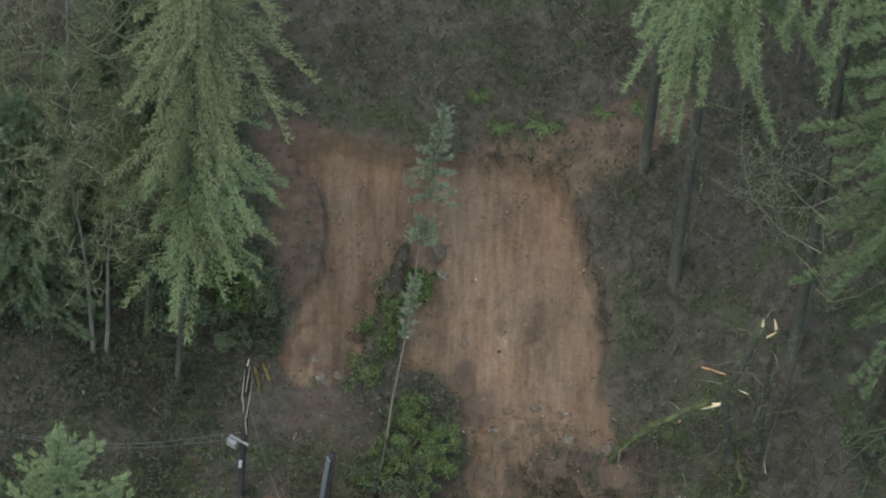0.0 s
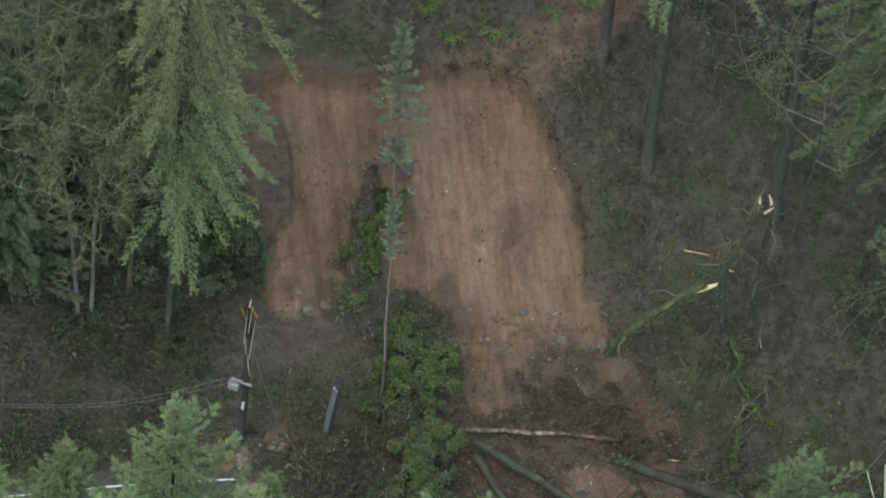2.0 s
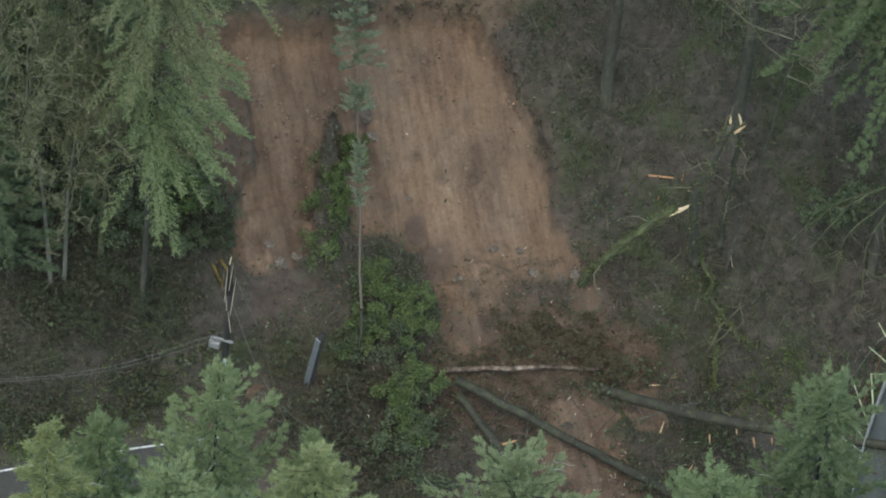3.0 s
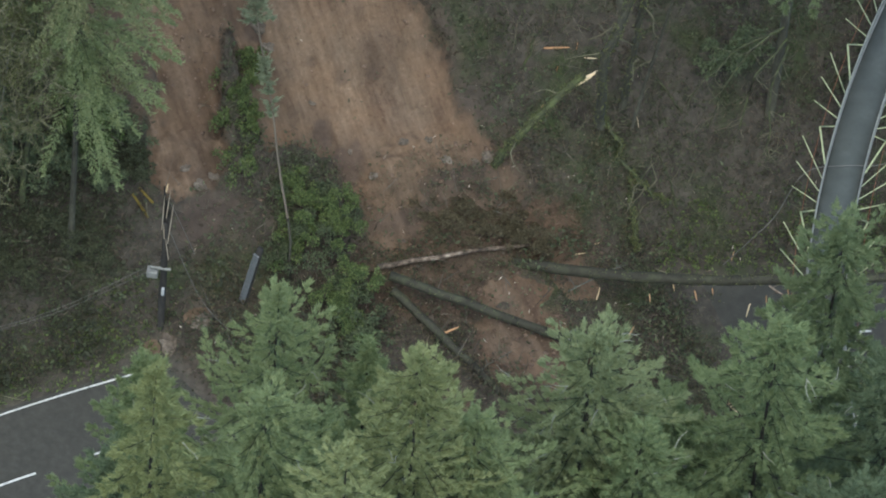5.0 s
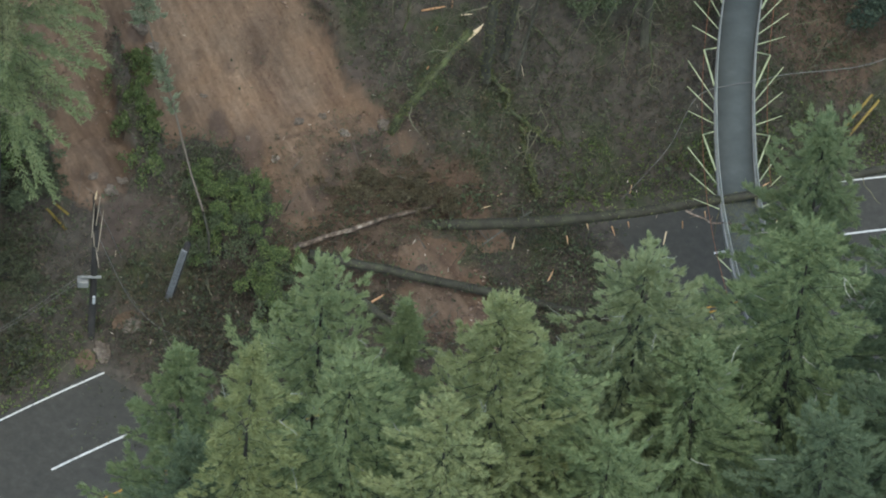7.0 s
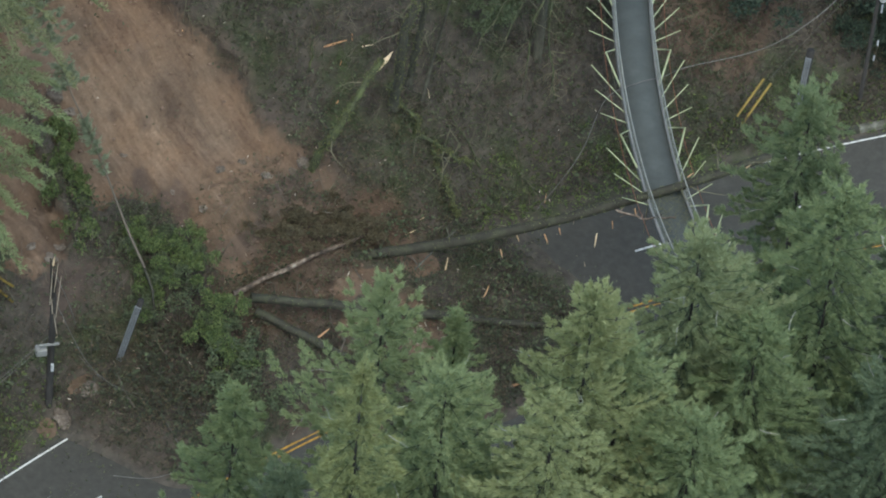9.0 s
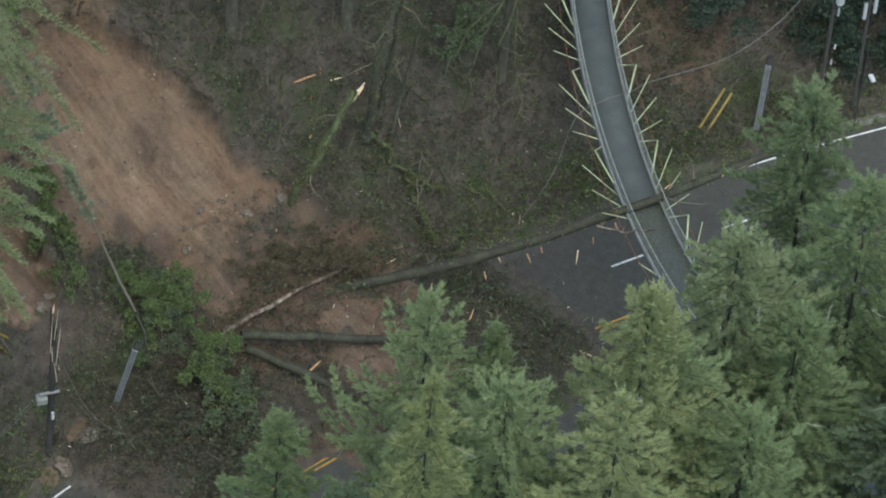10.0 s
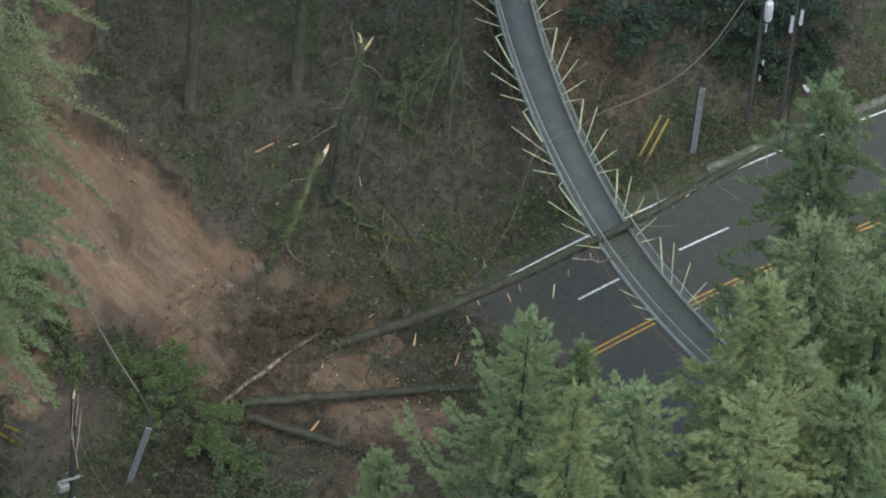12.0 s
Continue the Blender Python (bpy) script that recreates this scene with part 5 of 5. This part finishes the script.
for k, (x, y, s) in enumerate(((-11.5, 10.9, 0.95), (-13.1, 10.2, 0.75), (-14.6, 10.6, 0.7), (-9.6, 12.4, 0.6), (-8.2, 13.0, 0.6))):
    fern(200 + k, x, y, s)


def stone(seed, at, size, label="pale torn rock in the slide debris"):
    r = np.random.default_rng(seed)
    bm = bmesh.new()
    bmesh.ops.create_icosphere(bm, subdivisions=3, radius=1.0)
    k = r.normal(0, 1, (4, 3))
    for v in bm.verts:
        d = Vector(v.co)
        s = 1 + 0.15 * sum(math.sin(2.2 * float(np.dot(q, d)) + i) for i, q in enumerate(k)) + 0.10 * sum(math.sin(5.5 * float(np.dot(q, d)) + 2 * i) for i, q in enumerate(k[:, ::-1]))
        v.co = Vector((d.x * size[0] * s, d.y * size[1] * s, d.z * size[2] * s))
    me = bpy.data.meshes.new("rock")
    bm.to_mesh(me)
    bm.free()
    me.materials.append(m_stone)
    ob = new("rock", me)
    ob.matrix_basis = pose(*at, 0, 0, float(r.random() * 360))
    tagged(ob, label, "rock", "slide rocks")


for k, (x, y, s) in enumerate(((0.0, 0.0, 0.14), (-13.3, -6.3, 0.42), (-14.5, -6.9, 0.5), (-12.2, -8.2, 0.3), (-2.9, 2.6, 0.30), (-3.3, 2.3, 0.2), (-13.0, 5.5, 0.35), (-12.5, 4.9, 0.25),
                               (-4.5, 2.1, 0.2), (-5.4, 3.0, 0.16), (-6.4, 2.6, 0.18), (-14.2, -1.5, 0.3), (-13.8, -0.9, 0.25), (-15.0, -0.8, 0.22),
                               (-9.9, -9.4, 0.2), (-0.8, 0.9, 0.13), (0.6, 0.9, 0.16), (-7.4, 1.0, 0.2), (-8.5, 2.0, 0.16), (-10.4, 3.5, 0.14), (-11.0, -6.4, 0.2), (-3.0, -2.0, 0.15), (-1.0, -3.6, 0.14), (-4.2, -4.0, 0.16))):
    stone(300 + k, (x, y, float(ground_z(x, y)) + 0.05 * s), (s, s * 0.75, s * 0.55))


# ---- utility poles ----
def wire(points, rad=0.012, mat=None, label="sagging grey utility cable", name="cable", sag=0.0):
    pts = np.array(points, float)
    s = np.linspace(0, len(pts) - 1, 8 * (len(pts) - 1) + 1)
    i = np.minimum(s.astype(int), len(pts) - 2)
    fr = (s - i)[:, None]
    pad = np.concatenate([[2 * pts[0] - pts[1]], pts, [2 * pts[-1] - pts[-2]]])
    p0, p1, p2, p3 = pad[i], pad[i + 1], pad[i + 2], pad[i + 3]
    q = 0.5 * (2 * p1 + (p2 - p0) * fr + (2 * p0 - 5 * p1 + 4 * p2 - p3) * fr**2 + (3 * p1 - p0 - 3 * p2 + p3) * fr**3)
    q[:, 2] -= sag * 4 * (s / s[-1]) * (1 - s / s[-1])
    ob = new(name, tube_mesh(name, [(q, [rad] * len(q))], mat or m_cable, 4))
    return tagged(ob, label, "cable", "utility cables")


def left_pole():
    x, y = -15.05, -6.2
    z = float(ground_z(x, y)) - 0.3
    t = thing("utility_pole", (x, y, z), "dark broken utility pole beside the slide with grey equipment", "utility pole")
    part_top = 7.6 - z
    part("shaft", tube_mesh("shaft", [([(0, 0, 0), (0.02, 0, 0.6 * part_top), (0.03, 0.0, part_top)], [0.16, 0.14, 0.12])], m_pole, 8), t)
    for dx, dy, z1, rad in ((-0.07, 0.02, 9.9, 0.08), (0.06, -0.03, 9.4, 0.07), (0.0, 0.06, 8.9, 0.06), (0.10, 0.05, 8.4, 0.05)):
        part("split_stave", tube_mesh("split_stave", [([(dx * 0.7, dy, part_top - 0.5), (dx, dy, 0.5 * (part_top + z1 - z)), (dx * 1.9, dy * 1.5, z1 - z)], [rad, rad * 0.85, rad * 0.35])], m_pole, 5), t, "dark splintered stave of the broken top")
    for dx, z0, z1, tip in ((-0.13, 7.2, 9.5, 0.05), (0.13, 6.3, 9.0, 0.16), (0.02, 8.0, 9.9, 0.12), (0.2, 5.2, 6.6, -0.16), (-0.02, 6.6, 7.6, -0.05)):
        part("split_face", tube_mesh("split_face", [([(dx, -0.12, z0 - z), (dx + 0.5 * tip, -0.13, 0.5 * (z0 + z1) - z), (dx + tip, -0.12, z1 - z)], [0.018, 0.024, 0.008])], m_chip, 5), t, "pale freshly split wood")
    bm = bmesh.new()
    box(bm, (0.46, 0.38, 0.40), (-0.42, -0.1, 4.2 - z), 0.04)
    part("equipment_box", (bm, m_box_metal), t, "weathered grey equipment box")
    bm = bmesh.new()
    box(bm, (0.85, 0.10, 0.12), (-0.1, -0.12, 4.55 - z), 0.02)
    part("bracket", (bm, m_box_metal), t, "steel mounting arm")
    bm = bmesh.new()
    box(bm, (0.12, 0.12, 0.45), (0.05, -0.2, 3.1 - z), 0.02)
    part("meter", (bm, m_white_metal), t, "small white box")


left_pole()


def stub_pole(at, top, rad, label):
    foot = Vector(at)
    t = tagged(new("pole_stub"), label, "utility pole", "pole stubs")
    t.matrix_basis = Matrix.Translation(foot) @ (Vector(top) - foot).to_track_quat("Z", "Y").to_matrix().to_4x4()
    ln = (Vector(top) - foot).length
    part("shaft", tube_mesh("shaft", [([(0, 0, -0.4), (0, 0, ln)], [rad, rad * 0.92])], m_pole, 8), t)
    bm = bmesh.new()
    out = t.matrix_basis.to_3x3().inverted() @ Vector((-0.45, -0.85, 0.2))
    for dx in (-0.10, -0.01, 0.08):
        box(bm, (0.075, 0.06 + 0.3 * abs(dx), ln * 0.92), (dx, -rad - 0.03, ln * 0.48), 0.015)
    bmesh.ops.rotate(bm, cent=(0, 0, 0), matrix=Matrix.Rotation(math.atan2(out.y, out.x) + math.pi / 2, 3, "Z"), verts=bm.verts)
    part("conduit_guard", (bm, m_grey_metal), t, "ribbed grey steel cable guard")


stub_pole((-11.85, -4.75, 0.9), (-11.25, -5.5, 5.7), 0.15, "leaning dark pole stub with a grey cable guard")
stub_pole((19.75, 5.65, -1.6), (20.0, 5.95, 2.7), 0.19, "dark pole stub with a ribbed grey cable guard")


def right_pole():
    x, y = 22.75, 6.3
    z = float(ground_z(x, y)) - 0.3
    t = thing("utility_pole", (x, y, z), "dark utility pole with white equipment by the road", "utility pole")
    part("shaft", tube_mesh("shaft", [([(0, 0, 0), (0.05, 0, 11 - z)], [0.105, 0.085])], m_pole, 8), t)
    part("transformer", tube_mesh("transformer", [([(0.12, -0.3, 5.5 - z), (0.12, -0.3, 5.6 - z), (0.12, -0.3, 6.5 - z), (0.12, -0.3, 6.6 - z)], [0.17, 0.2, 0.2, 0.15])], m_white_metal, 8), t, "white transformer can")
    for dx, z0, z1 in ((0.24, 1.3, 1.6), (0.2, 4.5, 5.0), (0.3, 2.3, 2.6)):
        part("conduit", tube_mesh("conduit", [([(dx, -0.15, z0 - z), (dx, -0.15, z1 - z)], [0.045, 0.045])], m_grey_metal, 6), t, "pale cable conduit")
    u = thing("utility_pole", (24.3, 6.0, float(ground_z(24.3, 6.0)) - 0.3), "second dark utility pole behind the first", "utility pole")
    part("shaft", tube_mesh("shaft", [([(0, 0, 0), (0, 0, 9)], [0.09, 0.075])], m_pole, 8), u)
    for dx, a, b in ((-0.25, 6.6, 7.6), (0.2, 6.9, 7.8)):
        part("conduit", tube_mesh("conduit", [([(dx, -0.15, a), (dx, -0.15, b)], [0.09, 0.09])], m_grey_metal, 6), u, "pale grey conduit")


right_pole()


def guy_guard(a, b, label="yellow plastic sleeve on a guy wire"):
    ob = new("guy_guard", tube_mesh("guy_guard", [([a, b], [0.062, 0.062])], m_yellow_guard, 6))
    tagged(ob, label, "guy guard", "guy wire guards")


guy_guard((17.0, 5.75, -1.2), (18.15, 6.1, 0.95))
guy_guard((17.3, 5.6, -1.4), (18.45, 5.95, 0.75))
for ax, ay, bx, by in ((-16.9, -2.45, -16.1, -3.2), (-16.65, -2.25, -16.0, -2.7)):
    guy_guard((ax, ay, float(ground_z(ax, ay)) + 0.25), (bx, by, float(ground_z(bx, by)) + 0.25), "yellow plastic guy wire sleeve lying on the bank")
wire([(18.3, 6.0, 0.9), (20.0, 6.2, 3.5), (22.7, 6.3, 7.6)], 0.008, m_cable, "thin guy wire of the utility pole", "guy_wire")
wire([(7.4, 1.9, -0.9), (8.4, 1.75, 1.4), (9.2, 2.2, 2.6), (10.1, 2.8, 4.95), (11.7, 3.55, 4.83), (12.8, 3.65, 4.95), (13.9, 4.2, 4.7), (17.3, 4.5, 5.0), (19.7, 5.1, 6.0), (21.7, 6.2, 7.0), (22.7, 6.3, 8.4)], 0.020, m_cable, "grey utility cable draped over the footbridge")
wire([(-18.97, -14.03, 0.21), (-18.21, -13.71, 0.18), (-17.55, -12.94, 0.15), (-17.12, -12.02, 0.13), (-16.69, -11.13, 0.07), (-15.83, -10.70, 0.07), (-14.57, -10.42, -0.03), (-13.43, -10.30, -0.06), (-12.58, -10.33, -0.13)], 0.024, m_grey_metal, "fallen pale grey cable snaking over the asphalt")
wire([(-11.12, -6.81, 0.90), (-10.61, -8.41, 1.25), (-10.24, -9.54, 1.05), (-10.15, -9.94, 0.59), (-10.54, -10.30, 0.26), (-11.60, -10.28, -0.02), (-12.99, -9.91, -0.04)], 0.018, m_cable, "fallen grey cable looping over the debris")
wire([(-13.67, -4.71, 1.62), (-12.72, -5.96, 1.15), (-11.57, -6.79, 1.00), (-10.04, -7.62, 1.05), (-8.63, -7.71, 0.84)], 0.014, m_cable, "fallen cable trailing down through the debris")
wire([(-15.1, -6.2, 5.0), (-20.0, -9.0, 3.6), (-27.0, -13.0, 4.6), (-36.0, -18.5, 7.0)], 0.010, m_cable, "sagging cable running off from the broken pole")
wire([(-15.1, -6.2, 4.6), (-20.0, -8.7, 3.0), (-27.0, -12.6, 3.9), (-36.0, -18.0, 6.2)], 0.009, m_cable, "second sagging cable from the broken pole")
wire([(-15.0, -6.2, 7.4), (-13.6, -6.3, 3.2), (-12.4, -6.6, 1.6), (-11.2, -6.9, 1.1)], 0.014, m_cable, "loose cable hanging from the broken pole")
wire([(-15.0, -6.1, 9.0), (-14.4, -5.8, 6.8), (-13.9, -5.4, 4.6)], 0.014, m_cable, "short loose cable hanging beside the pole")


def white_lamp():
    t = thing("street_lamp", (24.0, 4.9, float(ground_z(24.0, 4.9)) - 0.2), "small white lamp head on a thin dark post", "street lamp")
    part("post", tube_mesh("post", [([(0, 0, 0), (0, 0, 5.6), (-0.3, -1.5, 5.75)], [0.05, 0.045, 0.03])], m_pole, 6), t)
    bm = bmesh.new()
    box(bm, (0.22, 0.45, 0.12), (-0.35, -1.7, 5.75), 0.04)
    part("lamp_head", (bm, m_white_metal), t, "white lamp head")


white_lamp()


# ---- undergrowth ----
def scatter(count, x0, x1, y0, y1, keep):
    x, y = rng.uniform(x0, x1, count), rng.uniform(y0, y1, count)
    k = keep(x, y) > rng.random(count)
    return x[k], y[k]


def off_road(x, y):
    u = across(x, y)
    return np.where((u > 0.9) | (u < -13) | (debris_height(x, y) > 0.25), 1.0, 0.0) * (1 - spill_mask(x, y))


def undergrowth(name, count, leaves, size, each, keep, label, flat=0.5, rise=0.25, rad=0.28):
    x, y = scatter(count, -33, 35, -19, 27, keep)
    n = len(x)
    c = np.column_stack([x, y, ground_z(x, y)])
    big = 0.5 + rng.random(n) + 0.7 * vnoise(x, y, 1.4)
    p = np.repeat(c, each, 0)
    g = np.repeat(big, each)
    d = unit(rng.normal(0, 1, (n * each, 3)) + np.array([0, 0, 0.5]))
    d[:, 2] = np.abs(d[:, 2])
    p = p + d * (rad * g * rng.random(n * each))[:, None] + np.array([0, 0, 1]) * (rise * g * rng.random(n * each))[:, None]
    way = unit(d + rng.normal(0, flat, d.shape))
    ln = size * (0.5 + rng.random(n * each)) * g
    v, f = blades(p, way, unit(np.cross(way, rng.normal(0, 1, d.shape))), ln, ln * 0.5)
    tagged(new(name, mesh_from(name, v, f, leaves)), label, "undergrowth", kind="stuff")


low_side = lambda x, y: np.maximum(smooth(-x, 16.5, 19.5) * (1 - smooth(y, -1.0, 3.0)), 0.75 * smooth(x, -0.5, 2.5) * (1 - smooth(x, 7.0, 10.0)) * (1 - smooth(y, 4.0, 7.0)))
green_patch = lambda x, y: np.clip(smooth(fbm(x + 9, y - 4, 5.0, 3), 0.40, 0.62) + 0.8 * low_side(x, y), 0, 1)
bare = lambda x, y: (1 - scar_mask(x, y)) * (1 - topsoil_shade_mask(x, y)) * (1 - 0.8 * litter_band(x, y))
undergrowth("undergrowth", 100000, m_brush, 0.10, 5, lambda x, y: off_road(x, y) * bare(x, y) * (0.30 + 0.7 * green_patch(x, y)), "low mixed green undergrowth on the hillside")
undergrowth("bracken", 40000, m_dead_brush, 0.10, 4, lambda x, y: off_road(x, y) * bare(x, y) * (0.85 - 0.6 * green_patch(x, y)) * (1 - 0.6 * mud_mask(x, y)), "dead brown bracken and leaf litter on the hillside")
undergrowth("ivy", 30000, m_ivy, 0.12, 4, lambda x, y: off_road(x, y) * bare(x, y) * np.clip(smooth(fbm(x - 20, y + 8, 4.0, 3), 0.52, 0.66) + 0.7 * low_side(x, y) * np.where(x < 0, 1.0, 0.5), 0, 1), "patches of dark ivy on the hillside")
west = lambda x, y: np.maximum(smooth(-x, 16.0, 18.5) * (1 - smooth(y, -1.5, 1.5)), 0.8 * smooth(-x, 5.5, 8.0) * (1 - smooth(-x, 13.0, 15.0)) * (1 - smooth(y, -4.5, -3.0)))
# Dark ivy carries the shade under the thicket; also covers the lower debris.
undergrowth("old_ivy", 110000, m_shade_ivy, 0.12, 5, lambda x, y: off_road(x, y) * bare(x, y) * west(x, y) * (0.45 + 0.55 * smooth(fbm(x, y + 70, 1.6, 3), 0.4, 0.6)), "dark ivy and brambles, leaf colour darkened for shade, at the thicket and debris")
undergrowth("grass", 44000, m_grass, 0.11, 6, lambda x, y: smooth(across(x, y), 0.15, 0.4) * (1 - smooth(across(x, y), 2.0, 4.0)) * np.where((x < -14.5) | (x > 4.5), 1.0, 0.0), "rough green grass on the road verge", 0.3, 0.12, 0.15)
undergrowth("debris_brush", 50000, m_mound, 0.075, 7, lambda x, y: smooth(debris_height(x, y), 0.15, 0.5) * (1 - spill_mask(x, y)) * (0.4 + 0.6 * smooth(fbm(x - 8, y + 3, 1.8, 3), 0.4, 0.6)), "torn brown brush and roots over the slide debris")
# Dark fringe added along the scar's edge in place of its undercut shade.
undergrowth("scarp_roots", 300000, m_lip_shade, 0.075, 7, lambda x, y: np.exp(-((scar_edge(x, y) + 0.08) / 0.10) ** 2) * smooth(across(x, y), 6.0, 9.0) * smooth(x, -16.4, -14.8), "dark brown fringe imitating the shade under the lip of the scar", 0.5, 0.04, 0.14)
undergrowth("road_litter", 90000, m_torn, 0.08, 3, lambda x, y: 0.5 * smooth(x + 0.6 * across(x, y), 0.0, 3.0) * (1 - smooth(x + 0.9 * across(x, y), 3.5, 7.5)) * np.where((across(x, y) < 0.5) & (across(x, y) > -9), 1, 0) + 0.5 * np.where((across(x, y) < 0.5) & (across(x, y) > -9), 1, 0) * smooth(x, -16.4, -14.5) * (1 - smooth(x, -13.0, -9.0)), "twigs and torn leaves strewn over the asphalt", 0.6, 0.03, 0.2)
undergrowth("slide_sprigs", 2600, m_brush, 0.10, 4, lambda x, y: scar_mask(x, y) * smooth(fbm(x + 30, y, 2.0, 3), 0.58, 0.7), "sparse uprooted sprigs on the bare scar")


def bare_stems(name, count, keep, label, tall=0.8, wide=0.022, mat=None, stand=1.0):
    x, y = scatter(count, -33, 35, -14, 27, keep)
    n = len(x)
    p = np.column_stack([x, y, ground_z(x, y) + 0.12 * (1 - stand) - 0.03])
    way = unit(rng.normal(0, 0.55, (n, 3)) + np.array([0, -0.15, 1.0]) * stand)
    ln = tall * (0.35 + rng.random(n) ** 2)
    v1, f1 = blades(p, way, unit(np.cross(way, rng.normal(0, 1, p.shape))), ln, wide, 0.3)
    w2 = unit(way + rng.normal(0, 0.6, p.shape))
    v2, f2 = blades(p + way * ln[:, None] * 0.5, w2, unit(np.cross(w2, rng.normal(0, 1, p.shape))), ln * 0.6, wide * 0.8, 0.3)
    tagged(new(name, mesh_from(name, np.concatenate([v1, v2]), np.concatenate([f1, f2 + len(v1)]), mat or m_twig)), label, "undergrowth", kind="stuff")


bare_stems("bare_stems", 52000, lambda x, y: off_road(x, y) * bare(x, y) * 0.9, "bare brown stems and brambles on the hillside")
bare_stems("slide_twigs", 5000, lambda x, y: scar_mask(x, y) * 0.12 + smooth(debris_height(x, y), 0.2, 0.7) * 0.9, "broken twigs strewn over the slide", 0.6, 0.03)
thicket = lambda x, y: off_road(x, y) * bare(x, y) * smooth(fbm(x + 50, y - 11, 4.0, 3), 0.38, 0.6) * smooth(across(x, y), 2.0, 3.5)
bare_stems("sapling_thicket", 26000, thicket, "thicket of thin grey bare saplings on the hillside", 1.9, 0.026, m_grey_stem)
bare_stems("stick_litter", 1500, lambda x, y: smooth(debris_height(x, y), 0.15, 0.5), "broken sticks and branches strewn over the debris", 1.8, 0.06, m_grey_stem)

bare_stems("fallen_sticks", 5200, lambda x, y: off_road(x, y) * bare(x, y) * (0.35 + 0.65 * smooth(fbm(x - 14, y + 33, 3.0, 3), 0.42, 0.6)), "fallen mossy sticks strewn over the hillside", 1.5, 0.034, m_moss_twig, 0.25)


def clods():
    """Lumps of clay lying on the scar and the debris."""
    x, y = scatter(42000, -20, 6, -8, 11, lambda x, y: np.maximum(scar_mask(x, y) * (0.02 + 0.22 * smooth(fbm(x, y - 60, 1.8, 3), 0.54, 0.72)), 0.25 * mud_mask(x, y) * np.where(across(x, y) < 6, 1, 0)))
    n = len(x)
    s = 0.03 + 0.11 * rng.random(n) ** 4
    base = np.array([[1, 0, 0], [0, 1, 0], [-1, 0, 0], [0, -1, 0], [0, 0, 0.4], [0, 0, -0.4]])
    v = base[None] * s[:, None, None] * (0.6 + 0.8 * rng.random((n, 6, 1)))
    a = rng.random(n) * 6.28
    ca, sa = np.cos(a)[:, None], np.sin(a)[:, None]
    v = np.stack([v[..., 0] * ca - v[..., 1] * sa, v[..., 0] * sa + v[..., 1] * ca, v[..., 2]], -1)
    v = v + np.column_stack([x, y, ground_z(x, y) + 0.1 * s])[:, None]
    t = np.array([[0, 1, 4], [1, 2, 4], [2, 3, 4], [3, 0, 4], [1, 0, 5], [2, 1, 5], [3, 2, 5], [0, 3, 5]])
    f = (t[None] + 6 * np.arange(n)[:, None, None]).reshape(-1, 3)
    tagged(new("clay_clods", mesh_from("clay_clods", v.reshape(-1, 3), f, m_clod)), "loose clods of brown clay on the slide", "clods", kind="stuff")


clods()


def wood_chips():
    """Small pale splinters strewn over the debris."""
    x, y = scatter(1500, -16, 11, -9, 8, lambda x, y: (0.35 * smooth(debris_height(x, y), 0.1, 0.4) + 0.10) * (1 - 0.8 * scar_mask(x, y)))
    n = len(x)
    p = np.column_stack([x, y, ground_z(x, y) + 0.05 + 0.2 * rng.random(n)])
    way = unit(rng.normal(0, 1, (n, 3)) + np.array([0, 0, 0.4]))
    v, f = blades(p, way, unit(np.cross(way, rng.normal(0, 1, (n, 3)))), 0.10 + 0.25 * rng.random(n) ** 2, 0.05)
    tagged(new("wood_chips", mesh_from("wood_chips", v, f, m_chip)), "pale fresh wood chips strewn over the debris", "wood chips", kind="stuff")


wood_chips()
